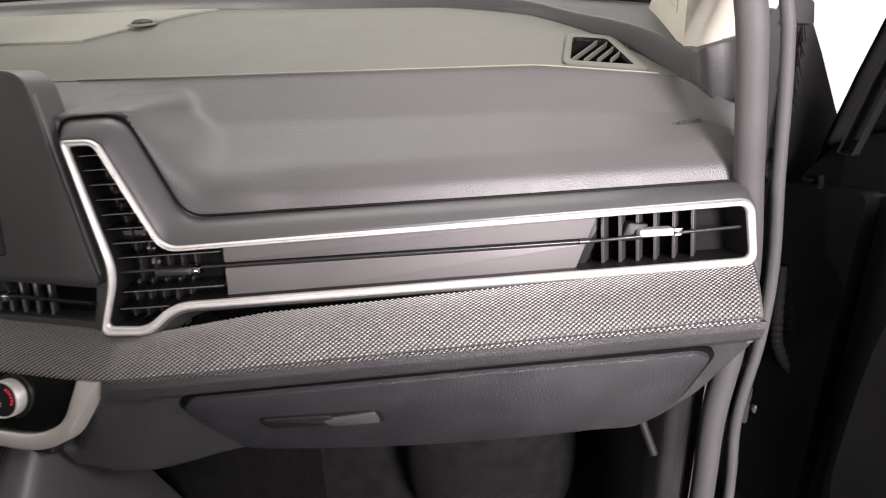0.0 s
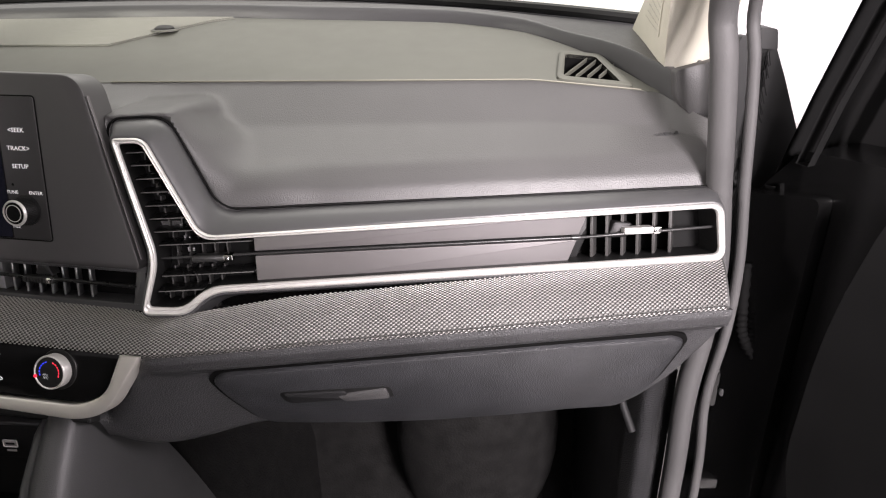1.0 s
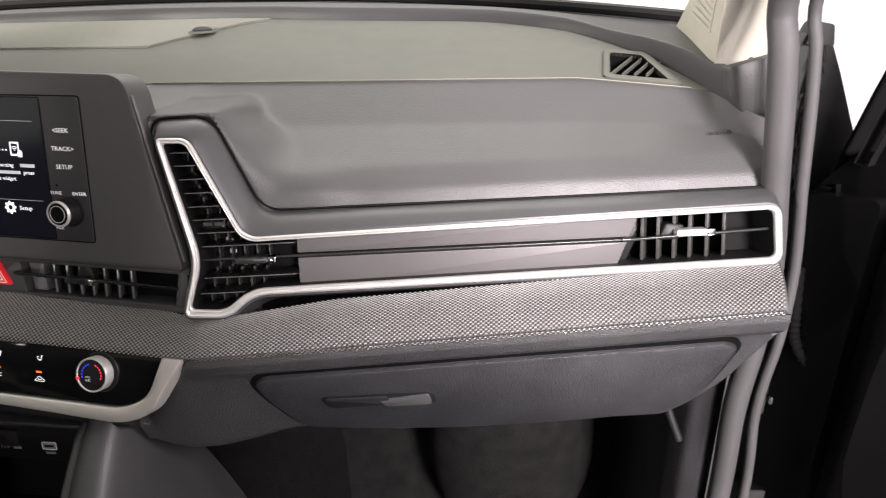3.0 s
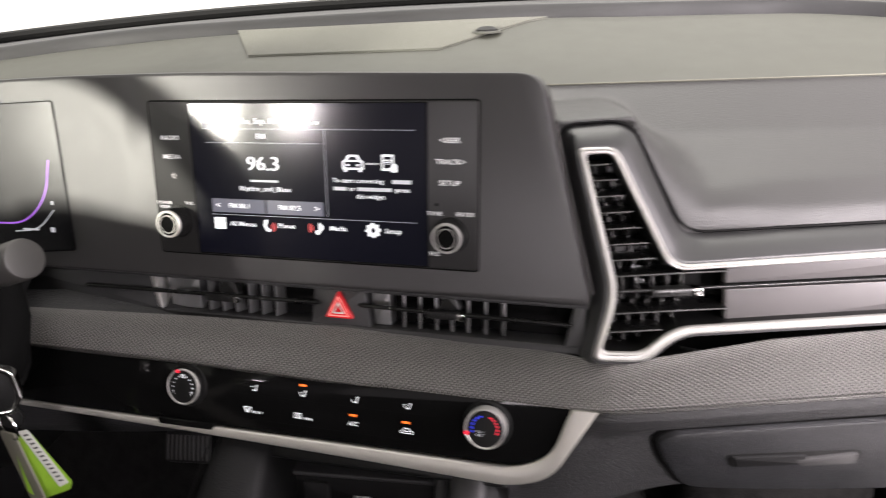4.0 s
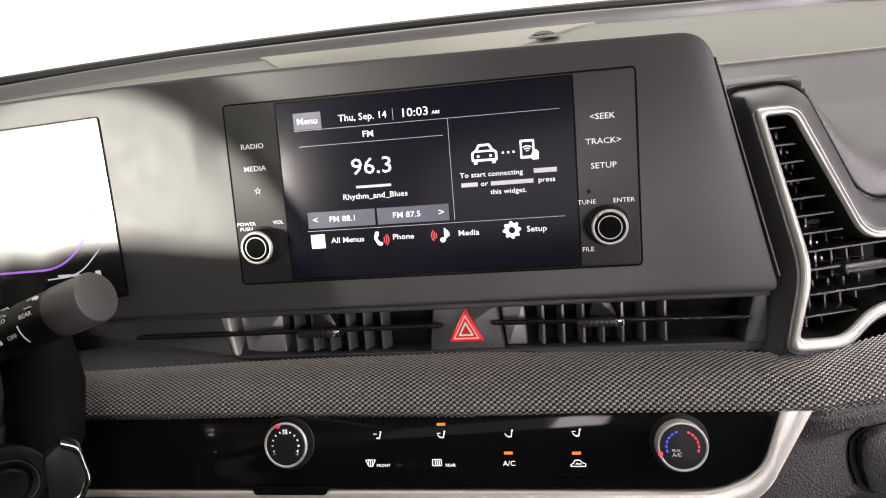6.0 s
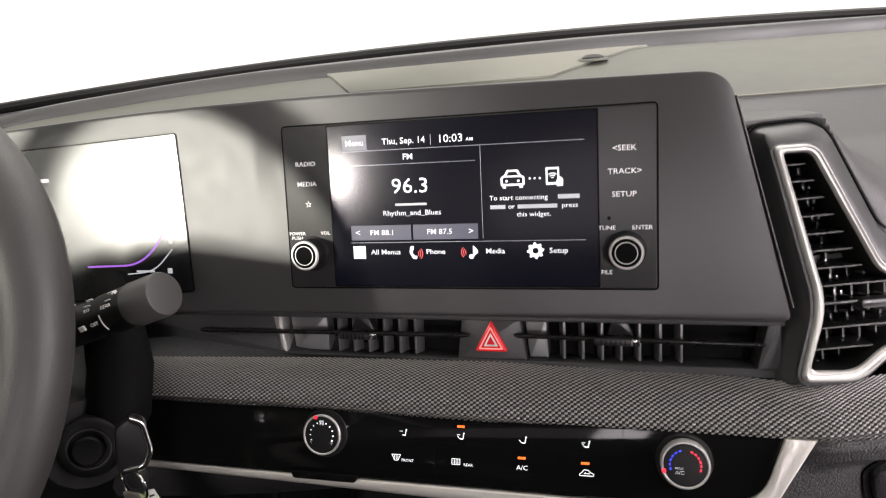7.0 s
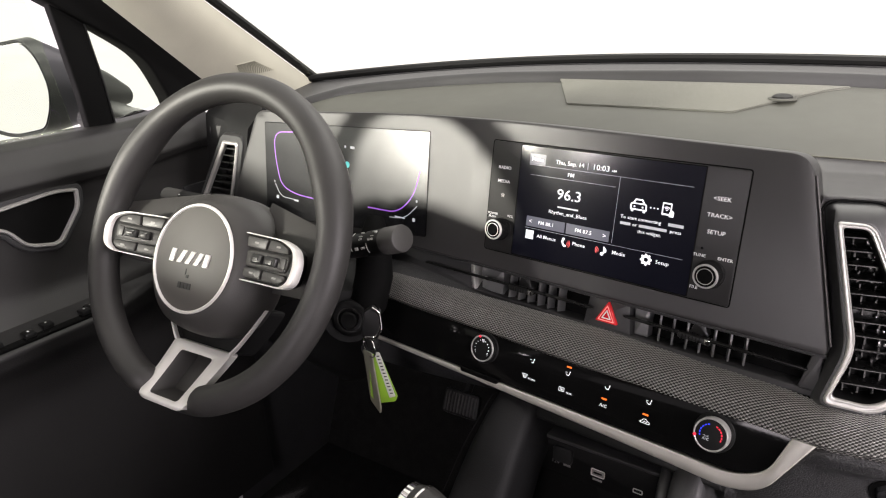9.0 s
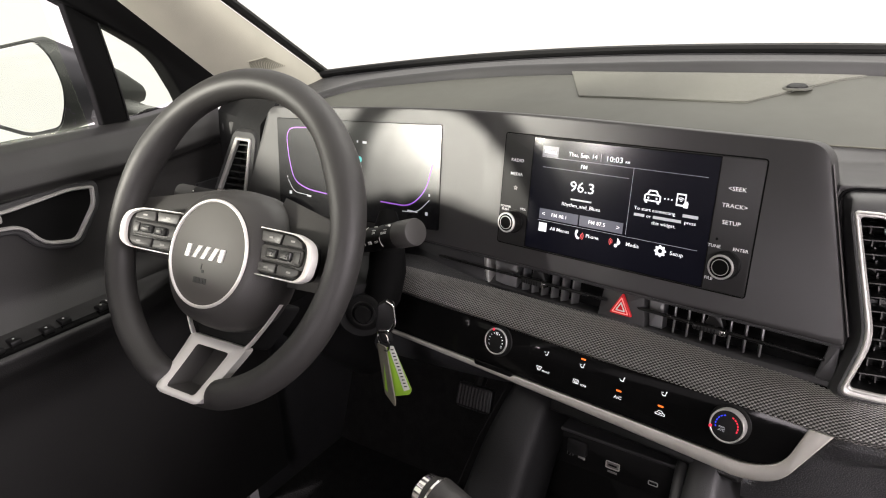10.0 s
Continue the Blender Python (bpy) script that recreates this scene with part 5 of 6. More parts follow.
for sgn in (-1, 1):
    arm1 = [(sgn * 35, -112), (sgn * 46, -100), (sgn * 60, -80), (sgn * 74, -57)]
    arm2 = [(sgn * 42, -108.5), (sgn * 48.6, -100.5), (sgn * 61.6, -80.6), (sgn * 75, -57)]
    part("spoke_arm", ribbon(rounded_open(arm1, 10), rounded_open(arm2, 10), -28, -23, WD, 0.8), WHEELSILVER, wheel)
part("lower_shroud", slab(rounded([(-38, -111), (38, -111), (58, -82), (70, -58), (-70, -58), (-58, -82)], 6), -60, -31, WD, 4), BLACK, wheel)

# ---- steering column, stalks, ignition and key ----
column = thing("steering_column", (-0.36, -0.02, 0.55), "black plastic steering column shroud behind the wheel", "steering column")


def shroud(u, v):
    a = 2 * math.pi * v
    k = 1 + 0.10 * math.cos(4 * a)
    c = WS @ Vector((0.02 * u, -0.02 - 0.04 * u, -0.075 - 0.20 * u))
    R3 = WS.to_3x3()
    return c + R3 @ Vector((math.cos(a) * (0.078 + 0.03 * u) * k, math.sin(a) * (0.062 + 0.025 * u) * k, 0))


bm = grid_mesh(shroud, 10, 32)
part("shroud", bm, BLACK, column)
part("shroud_front", loops_mesh([[tuple((WS.inverted() @ shroud(0, i / 32)) * 1000) for i in range(32)]], WS, False, True), BLACK, column)
# lower cheek that holds the ignition barrel
part("cheek", tube([(-0.266, -0.012, 0.672), (-0.257, -0.028, 0.648), (-0.249, -0.042, 0.617), (-0.251, -0.054, 0.588), (-0.264, -0.048, 0.560)], [0.010, 0.019, 0.021, 0.021, 0.012], 18), SHADEBLACK, column)
part("cheek", tube([(-0.300, -0.03, 0.575), (-0.272, -0.062, 0.575), (-0.262, -0.072, 0.577)], [0.045, 0.034, 0.030], 18), BLACK, column)
IG = look((-0.256, -0.080, 0.579), (-0.20, -0.20, 0.60)) @ Matrix.Rotation(math.pi, 4, "Y")
ign = part("ignition_barrel", lathe([(20, -12), (20, 0), (17, 2.5), (14, 2.5), (13.5, 0.5), (9.5, 0.5), (9.5, 6), (8.5, 7), (0.3, 7)], IG, 32), BLACK, column)
part("barrel_ring", lathe([(13.6, 1.6), (13.6, 3.0), (12.6, 3.0), (12.6, 1.6)], IG, 40, cap=False), BUTTON, ign)


def stalk(name, tip, root, r, label, marks, texts=(), rings=()):
    tip, root = Vector(tip), Vector(root)
    ob = thing(name, root, label, "stalk")
    d = (root - tip)
    prof = [(0.0, 0.80), (0.012, 0.97), (0.05, 1.0), (0.42, 0.98), (0.44, 0.86), (0.52, 0.86), (0.54, 0.94), (0.80, 0.90), (0.84, 0.62), (1.0, 0.50)]
    part("stalk_body", tube([tip + d * t for t, _ in prof], [r * k for _, k in prof], 24, flat=0.92), BLACK, ob, angle=30)
    part("end_cap", tube([tip - d * 0.016, tip - d * 0.012, tip + d * 0.004, tip + d * 0.19], [r * 0.86, r * 0.97, r * 1.03, r * 1.03], 32, flat=0.92), BUTTON, ob, "grey end cap")
    side = Vector((-0.05, -0.86, 0.5)).normalized()
    a = d.normalized()
    up = a.cross(side).normalized()
    side = up.cross(a)
    for t, h, w, tall in marks:
        c = tip + d * t + (side * math.cos(h) + up * math.sin(h)) * r * 0.99
        n = (side * math.cos(h) + up * math.sin(h))
        tt = n.cross(a)
        M = Matrix(((a.x, tt.x, n.x, c.x), (a.y, tt.y, n.y, c.y), (a.z, tt.z, n.z, c.z), (0, 0, 0, 1)))
        part("printed_mark", block(-w / 2, -tall / 2, -1.0, w / 2, tall / 2, 0.3, M), WHITEPRINT, ob)
    for text, t, h, size in texts:
        n = (side * math.cos(h) + up * math.sin(h))
        c = tip + d * t + n * r * 0.985
        y = n.cross(-a)
        M = Matrix(((-a.x, y.x, n.x, c.x), (-a.y, y.y, n.y, c.y), (-a.z, y.z, n.z, c.z), (0, 0, 0, 1)))
        words(text, 0, 0, size, M, WHITEPRINT, ob, z=0.1, depth=0.3)
    for t, h0, h1, k in rings:
        c = tip + d * t
        H_ = [h0 + (h1 - h0) * i / 16 for i in range(17)]
        part("printed_line", tube([c + (side * math.cos(h) + up * math.sin(h) * 0.98) * r * k for h in H_], 0.00035, 6), WHITEPRINT, ob)
    return ob


stalk("wiper_stalk", (-0.194, -0.060, 0.675), (-0.300, -0.046, 0.640), 0.0150, "black wiper stalk with a grey end cap and printed symbols",
      [(0.235, 0.55, 2.6, 2.6), (0.27, 0.25, 4.5, 0.5), (0.27, 0.62, 4.5, 0.5), (0.44, 0.35, 5.0, 0.5), (0.44, 0.7, 5.0, 0.5), (0.50, -0.55, 4.5, 3.2), (0.66, 0.3, 5.0, 0.5), (0.66, 0.7, 5.0, 0.5),
       (0.76, -0.1, 3.4, 0.5), (0.76, 0.2, 3.4, 0.5), (0.785, 0.05, 0.5, 4.6), (0.735, 0.05, 0.5, 4.6), (0.635, -0.75, 1.6, 0.8), (0.64, -0.45, 1.4, 1.6)],
      [("REAR", 0.285, 0.0, 2.4), ("LO", 0.43, 0.12, 2.4), ("OFF", 0.40, -0.55, 2.5), ("HI", 0.655, 0.1, 2.2), ("LO", 0.645, -0.2, 2.2)],
      [(0.345, -1.0, -0.25, 1.0), (0.575, -0.7, 0.9, 0.97), (0.70, -0.9, 0.9, 0.94)])
stalk("light_stalk", (-0.595, -0.045, 0.667), (-0.47, -0.01, 0.650), 0.0125, "black headlight stalk with printed symbols",
      [(0.18, 0.4, 3, 3), (0.20, -0.3, 1.4, 1.4), (0.32, 0.6, 3, 0.7), (0.34, 0.0, 3, 1.6), (0.40, -0.5, 2.6, 0.9)])

key = thing("car_key", (-0.226, -0.09, 0.475), "chrome key in the ignition with a ring, green and grey tags", "key")
KT = look((-0.2235, -0.0850, 0.588), (-0.15, -0.20, 0.60)) @ Matrix.Rotation(math.pi, 4, "Y")
part("key_head", slab(rounded([(-10, -19), (6, -21), (11, -10), (9, 12), (3, 15), (-6, 10)], 3), -4, 4, KT, 1.8), BLACK, key)
part("key_bow", ribbon(rounded_open([(4, 16), (12, 10), (13, -10), (6, -21), (-8, -20)], 4), rounded_open([(3, 12.5), (8.5, 8), (9.5, -9), (4.5, -17), (-6, -16.4)], 3), -4.6, 4.8, KT, 1.0), CHROME, key, "chrome key bow")
rc = Vector((-0.2285, -0.0845, 0.5555))
part("split_ring", tube([rc + Vector((0.0125 * math.cos(a), -0.006 * math.cos(a), 0.0125 * math.sin(a))) for a in (2 * math.pi * i / 40 for i in range(40))], 0.0009, 8, closed=True), CHROME, key, "steel split ring")
part("fob_button", slab(circle(0, 0, 7.5, 20), -1.5, 1.5, Matrix.Translation(rc + Vector((0.002, 0.004, 0.002))) @ pose(0, 0, 0, 80, 0, 20), 0.6), BLACK, key)
TG = panel((-0.2265, -0.0850, 0.545), 26, 0)
part("grey_tag", slab(rounded([(-13, 3), (2, 3), (6, -64), (4, -72), (-11, -60)], 2), -0.8, 0.8, TG @ pose(0, 0, 0, 0, -38, 2), 0.4), TAG, key, "grey plastic tag")
part("green_tag", slab(rounded([(-3, 0), (9, -1), (22, -54), (19, -60), (-2, -62), (-8, -52)], 2), -3.6, -2.2, TG @ pose(0, 0, 0, 0, 0, 3), 0.4), LIME, key, "lime green plastic tag")
lab = part("white_label", slab(rounded([(3, 2), (9, 2), (20, -53), (13, -55)], 1), -2.1, -1.6, TG @ pose(0, 0, 0, 0, 0, 3), 0.2), PAPER, key, "white paper strip")
for i in range(12):
    t = (i + 1) / 13
    x, y = 6 + 10.5 * t, 2 - 55 * t
    part("print_bar", block(x - 1.6, y - 0.9, -1.62, x + 1.6, y + 0.6, -1.5, TG @ pose(0, 0, 0, 0, 0, 3)), INK, lab)

# ---- driver's side vent, dash end and lower dash ----
lv = panel((-0.600, 0.060, 0.680), -4, 10)
dvent = thing("driver_air_vent", (-0.60, 0.06, 0.63), "tall black driver's air vent with a silver outline", "air vent")
q_out = rounded([(0, 41), (37, 41), (19, -60), (-58, -60)], [4, 6, 6, 6], 5)
q_in = rounded([(6, 36), (31, 36), (14, -55), (-48, -55)], [2, 4, 4, 4], 5)
part("vent_housing", loops_mesh([[(x, y, -30) for x, y in offset(q_out, -12)], [(x, y, -2) for x, y in offset(q_out, -12)], [(x, y, 3) for x, y in offset(q_out, -8)], [(x, y, 3) for x, y in q_out], [(x, y, -20) for x, y in q_in]], lv, False, True), HOUSING, dvent)
part("silver_outline", frame_ring(q_out, q_in, 0, 6, lv, 1.5), SILVER, dvent, "satin silver outline")
for i in range(9):
    y = 30 - 10.2 * i
    t = (36 - y) / 91
    part("slat", block(6 - 54 * t + 1, y - 0.7, -14, 31 - 17 * t - 1, y + 0.7, 1, lv), VANE, dvent)


def end_sheet(u, v):
    a, b = Vector((-0.69, 0.115, 0.775 - 0.22 * v)), Vector((-0.545, 0.072 - 0.02 * v, 0.768 - 0.22 * v))
    return a.lerp(b, u) + Vector((0, -0.012 * math.sin(math.pi * v) + 0.03 * max(0, 0.12 - v) / 0.12, 0))


driver_dash = thing("driver_dash_panel", (-0.45, 0.05, 0.40), "dark plastic lower dash in front of the driver", "dashboard")
part("dash_end", thick(grid_mesh(end_sheet, 10, 16), 0.006), CONSOLE, driver_dash)


def knee(u, v):
    x = -0.69 + 0.60 * u
    k = lerp_table([(0.0, 0.03, 0.605), (0.2, 0.0, 0.59), (0.5, -0.012, 0.54), (0.8, 0.010, 0.47), (1.0, 0.07, 0.43)], v)
    return Vector((x, k[0] + 0.02 * abs(2 * u - 1) ** 3, k[1]))


part("knee_panel", thick(grid_mesh(knee, 20, 16), 0.006, (0.0, -2.0, 0.2)), LOWER, driver_dash)
part("brow_panel", thick(grid_mesh(lambda u, v: Vector((-0.60 + 0.325 * u, 0.045 - 0.045 * v, 0.640 - 0.035 * v)), 8, 4), 0.006), BLACK, driver_dash)

# brake pedal
pedal = thing("brake_pedal", (-0.295, 0.21, 0.26), "black ribbed rubber brake pedal on a steel arm", "pedal")
PD = panel((-0.295, 0.20, 0.292), 0, 25)
part("pad", slab(box_outline(-32, -20, 32, 20, 8), -6, 2, PD, 2), BLACK, pedal)
for i in range(10):
    part("rib", block(-28 + 6 * i, -16, 2, -25 + 6 * i, 16, 4.5, PD, 0.8), RUBBER, pedal)
part("arm", tube([(-0.295, 0.21, 0.30), (-0.295, 0.28, 0.36), (-0.295, 0.33, 0.48)], 0.010, 8), BLACK, pedal)

# ---- driver's door, its window frame and mirror ----
ddoor = thing("driver_door", (-0.75, -0.4, 0.05), "closed driver's door with dark trim panel, silver handle bezel and switches", "car door")
DOORX = [  # z, x
    (0.05, -0.690), (0.30, -0.692), (0.42, -0.690), (0.47, -0.675), (0.495, -0.655), (0.515, -0.650), (0.522, -0.660), (0.530, -0.690), (0.56, -0.708), (0.66, -0.712), (0.684, -0.708),
    (0.690, -0.700), (0.700, -0.695), (0.720, -0.702), (0.742, -0.716), (0.750, -0.735), (0.750, -0.765)]


def door_sheet(u, v):
    y = 0.128 - 0.70 * u
    k = v * (len(DOORX) - 1)
    i = min(len(DOORX) - 2, int(k))
    t = k - i
    z = DOORX[i][0] * (1 - t) + DOORX[i + 1][0] * t
    x = DOORX[i][1] * (1 - t) + DOORX[i + 1][1] * t
    # the armrest dies out towards the hinge
    f = smooth(0.0, 1.0, (0.02 - y) / 0.16)
    base = -0.695
    if 0.43 < z < 0.535:
        x = base + (x - base) * f
    z += (0.010 if z > 0.68 else 0.0) * smooth(0.0, 1.0, (y + 0.02) / 0.15)
    return Vector((x, y, z))


part("trim_panel", thick(grid_mesh(lambda u, v: door_sheet(u, 0.44 + 0.56 * v), 60, 44), 0.006), DOOR, ddoor, angle=50)
part("door_pocket", thick(grid_mesh(lambda u, v: door_sheet(u, 0.44 * v), 60, 30), 0.006), DOORLOW, ddoor, "black plastic lower door", angle=50)
part("seam_stitch", tube([(-0.703 + 0.002, y, 0.6985 + 0.006 * smooth(0.0, 1.0, (y + 0.02) / 0.15)) for y in (0.12 - 0.05 * i for i in range(18))], 0.0011, 6), BUTTON, ddoor)
DP = Matrix(((0, 0, 1, -0.706), (1, 0, 0, 0), (0, 1, 0, 0), (0, 0, 0, 1)))
b_out = rounded([(-104, 681), (-107, 655), (-143, 611), (-185, 621), (-206, 651), (-300, 663), (-300, 686), (-222, 678), (-176, 682), (-135, 686)], [5, 10, 12, 14, 12, 2, 2, 14, 16, 16], 5)
b_in = offset(b_out, 4.5)
bezel = part("handle_bezel", frame_ring(b_out, b_in, -4, 7, DP, 2), SILVER, ddoor, "satin silver handle bezel")
part("bezel_well", slab(offset(b_in, -0.5), -6, 0.5, DP), VOID, bezel)
part("bezel_rim", frame_ring(offset(b_out, -7), offset(b_out, 0.5), -4, 3.5, DP, 2), HOUSING, bezel)
part("pull_handle", slab(rounded([(-225, 676), (-300, 682), (-300, 668), (-225, 664)], 4), 0, 10, DP, 3), SILVER, bezel)
sw = part("switch_plate", thick(grid_mesh(lambda u, v: Vector((-0.690 + 0.036 * v, -0.125 - 0.20 * u, 0.5275 - 0.006 * v)), 6, 3), 0.003), GLOSS, ddoor)
for i, y in enumerate((-0.140, -0.152, -0.20, -0.225, -0.262, -0.285)):
    part("window_switch", block(-680 + 6 * (i % 2), y * 1000 - 8, 522, -664 + 6 * (i % 2), y * 1000 + 6, 529, bevel=2), BLACK, sw)
    part("switch_mark", block(-674 + 6 * (i % 2), y * 1000 - 2, 529.1, -671 + 6 * (i % 2), y * 1000, 529.4), WHITEPRINT, sw)

DW = Matrix(((0, 0, 1, -0.752), (1, 0, 0, 0), (0, 1, 0, 0), (0, 0, 0, 1)))
frame_out = rounded_open([(180, 752), (175, 802), (120, 878), (52, 915), (-56, 978), (-300, 1110), (-600, 1185), (-1000, 1200)], 40, 6)
frame_in = rounded_open([(88, 748), (84, 772), (56, 836), (8, 870), (-90, 930), (-310, 1062), (-600, 1140), (-1000, 1150)], 40, 6)
part("window_frame", ribbon(frame_out, frame_in, -14, 16, DW, 4), SHADEBLACK, ddoor)
# unseen rise added to the belt line to shade the woven strip
part("belt_blocker", slab(rounded([(-520, 735), (-520, 752), (-640, 786), (-735, 815), (-770, 820), (-770, 735)], [1, 30, 40, 30, 2, 2]), -10, 20, DW, 3), DOORLOW, ddoor)
part("quarter_bar", ribbon([(-9, 745), (-12, 800), (-24, 915), (-32, 970)], [(-47, 745), (-50, 800), (-63, 915), (-72, 975)], -4, 9, DW, 3), SHADEBLACK, ddoor)
part("quarter_seal", ribbon([(-5, 748), (-8, 800), (-20, 898)], [(-8, 748), (-11, 800), (-23, 900)], -10, 8, DW, 1), BLACK, ddoor)
part("belt_seal", block(-770, -1000, 734, -752, 90, 747, bevel=3), BLACK, ddoor)
part("quarter_pane", slab([(-30, 750), (84, 766), (56, 838), (8, 872), (-40, 905)], -3, 0, DW), GLASS, ddoor)
part("window_pane", slab([(-64, 750), (-95, 985), (-310, 1078), (-600, 1145), (-1000, 1150), (-1000, 750)], -3, 0, DW), GLASS, ddoor)

mirror = thing("side_mirror", (-0.92, 0.06, 0.70), "black door mirror with a bright glass outside the driver's window", "side mirror")
MR = panel((-1.03, 0.030, 0.770), 22, 2)
m_out = rounded([(-140, -48), (-60, -70), (8, -58), (28, -18), (34, 20), (20, 70), (-5, 97), (-75, 88), (-145, 78)], [10, 22, 16, 16, 20, 20, 16, 20, 10], 5)
part("mirror_housing", loops_mesh([[(x * 0.30 + 70, y * 0.22 - 14, -150) for x, y in m_out], [(x * 0.65 + 54, y * 0.46 - 10, -125) for x, y in m_out], [(x * 0.92 + 32, y * 0.76 - 6, -80) for x, y in m_out], [(x * 1.05 + 8, y * 1.04, -20) for x, y in m_out], [(x, y, 2) for x, y in m_out], [(x, y, -4) for x, y in offset(m_out, 5)]], MR, True, True), MIRRORSHELL, mirror)
part("mirror_glass", slab(offset(m_out, 6), -6, -1, MR), MIRROR, mirror, "bright mirror glass")
part("mirror_foot", tube([(-0.93, 0.085, 0.735), (-0.86, 0.075, 0.735), (-0.77, 0.05, 0.74)], [0.045, 0.035, 0.03], 14, flat=0.6), PAINT, mirror)


# ---- centre console ----
console = thing("centre_console", (0.0, -0.10, 0.05), "dark plastic centre console below the climate panel with sockets", "centre console")
part("roof_panel", slab(rounded([(-110, -2), (104, -2), (112, -36), (-120, -36)], 4), -6, 6, Matrix.Translation((0.02, -0.03, 0.53)) @ pose(0, 0, 0, 60, 0, -6.5), 3), BLACK, console)
part("shelf_back", slab(box_outline(-95, -190, 100, 95, 6), -14, 0, panel((0.005, 0.012, 0.42), -2, 4), 2), BLACK, console)
SP = panel((0.005, -0.018, 0.440), -2, 6)
part("socket_plate", slab(rounded([(-80, -22), (86, -22), (92, 20), (-86, 20)], 6), -22, -2, SP, 2.5), BLACK, console)
part("plate_lip", ribbon([(-84, 19), (90, 19)], [(-84, 23), (90, 23)], -20, 3, SP, 1.2), HOUSING, console)
part("socket_cap", slab(box_outline(-50, -6, -28, 12, 4), -4, 1.5, SP, 1.5), BLADE, console)
words("12V", -47, -8.6, 4.0, SP, GREYPRINT, console, z=-2)
part("print_bar", slab(box_outline(-38, -10, -30, -7.4), -2.1, -1.8, SP), GREYPRINT, console)
for x, y, w, h in ((0, -4.5, 15, 8.5), (42, -8, 10, 5)):
    port = part("usb_port", frame_ring(box_outline(x - w / 2, y - h / 2, x + w / 2, y + h / 2, 1.6), box_outline(x - w / 2 + 1, y - h / 2 + 1, x + w / 2 - 1, y + h / 2 - 1, 1), -3, -1.0, SP, 0.3), WHITEPRINT, console, "pale outlined usb port")
    part("port_inside", slab(box_outline(x - w / 2 + 1, y - h / 2 + 1, x + w / 2 - 1, y + h / 2 - 1, 1), -4, -1.6, SP), GREYPRINT if w > 12 else BLACK, port)
    part("port_tongue", slab(box_outline(x - w / 2 + 3, y - 1, x + w / 2 - 3, y + 1), -2, -1.2, SP), BLACK, port)
part("print_bar", slab(box_outline(-5, -13.6, 5, -11.4), -2.1, -1.8, SP), GREYPRINT, console)
part("tray", block(-90, -260, 325, 96, 20, 345, bevel=4), BLACK, console)


def leg(sgn, inner, outer):
    """A console cheek that curves from below the climate panel back to the tunnel."""
    def f(u, v):
        k = lerp_table([(0.0, -0.030, 0.520), (0.15, -0.050, 0.510), (0.35, -0.090, 0.480), (0.6, -0.140, 0.420), (0.8, -0.19, 0.365), (1.0, -0.26, 0.33)], u)
        t = v * 3
        x0, x1 = inner, outer + (0.03 if sgn < 0 else 0.02) * u
        if t < 1:
            p = Vector((x0 * sgn, k[0] + 0.06 * (1 - t), k[1] - 0.05 * (1 - t)))
        elif t < 2:
            s = t - 1
            p = Vector(((x0 + (x1 - x0) * s) * sgn, k[0] - 0.006 * math.sin(math.pi * s), k[1] + 0.004 * math.sin(math.pi * s)))
        else:
            s = t - 2
            p = Vector(((x1 + (0.02 if sgn < 0 else 0.045) * s) * sgn, k[0] + 0.10 * s, k[1] - 0.16 * s - 0.1 * s * s))
        return p
    return f


bm = grid_mesh(leg(-1, 0.052, 0.098), 24, 36)
for _ in range(8):
    bmesh.ops.smooth_vert(bm, verts=[v for v in bm.verts if not v.is_boundary], factor=0.5, use_axis_x=True, use_axis_y=True, use_axis_z=True)
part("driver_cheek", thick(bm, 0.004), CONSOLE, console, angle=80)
bm = grid_mesh(leg(1, 0.085, 0.112), 24, 36)
for _ in range(8):
    bmesh.ops.smooth_vert(bm, verts=[v for v in bm.verts if not v.is_boundary], factor=0.5, use_axis_x=True, use_axis_y=True, use_axis_z=True)
part("passenger_cheek", thick(bm, 0.004), LITCHEEK, console, angle=80)
part("cheek_trim", tube([(0.078, -0.028, 0.500), (0.080, -0.064, 0.487), (0.083, -0.098, 0.462), (0.085, -0.148, 0.402), (0.086, -0.20, 0.350)], 0.0050, 10), HOUSING, console)
part("cheek_trim", tube([(-0.0985, -0.034, 0.521), (-0.1005, -0.056, 0.511), (-0.1075, -0.096, 0.481), (-0.1175, -0.146, 0.421), (-0.126, -0.20, 0.36)], 0.0006, 6), SHADEBLACK, console)


def tunnel(u, v):
    x = 0.20 * (2 * u - 1)
    return Vector((x, 0.35 - 1.3 * v, 0.33 * (1 - abs(2 * u - 1) ** 6)))


part("tunnel", thick(grid_mesh(tunnel, 24, 12), 0.005), CARPET, console)


shifter = thing("gear_lever", (-0.05, -0.23, 0.33), "black gear lever knob with a chrome collar on the console", "gear lever")
part("knob", tube([(-0.088, -0.206, 0.503), (-0.080, -0.207, 0.504), (-0.060, -0.212, 0.500), (-0.035, -0.218, 0.492), (-0.015, -0.224, 0.480)], [0.016, 0.0185, 0.019, 0.020, 0.016], 20), LEATHER, shifter)
part("chrome_collar", tube([(-0.0960, -0.2045, 0.5035), (-0.0945, -0.2050, 0.5035), (-0.088, -0.206, 0.503), (-0.0865, -0.2062, 0.5030)], [0.013, 0.0165, 0.0172, 0.015], 24), CHROME, shifter, "chrome collar")
part("chrome_band", tube([(-0.0805, -0.2070, 0.5042), (-0.0785, -0.2074, 0.5040)], 0.0192, 24), CHROME, shifter)
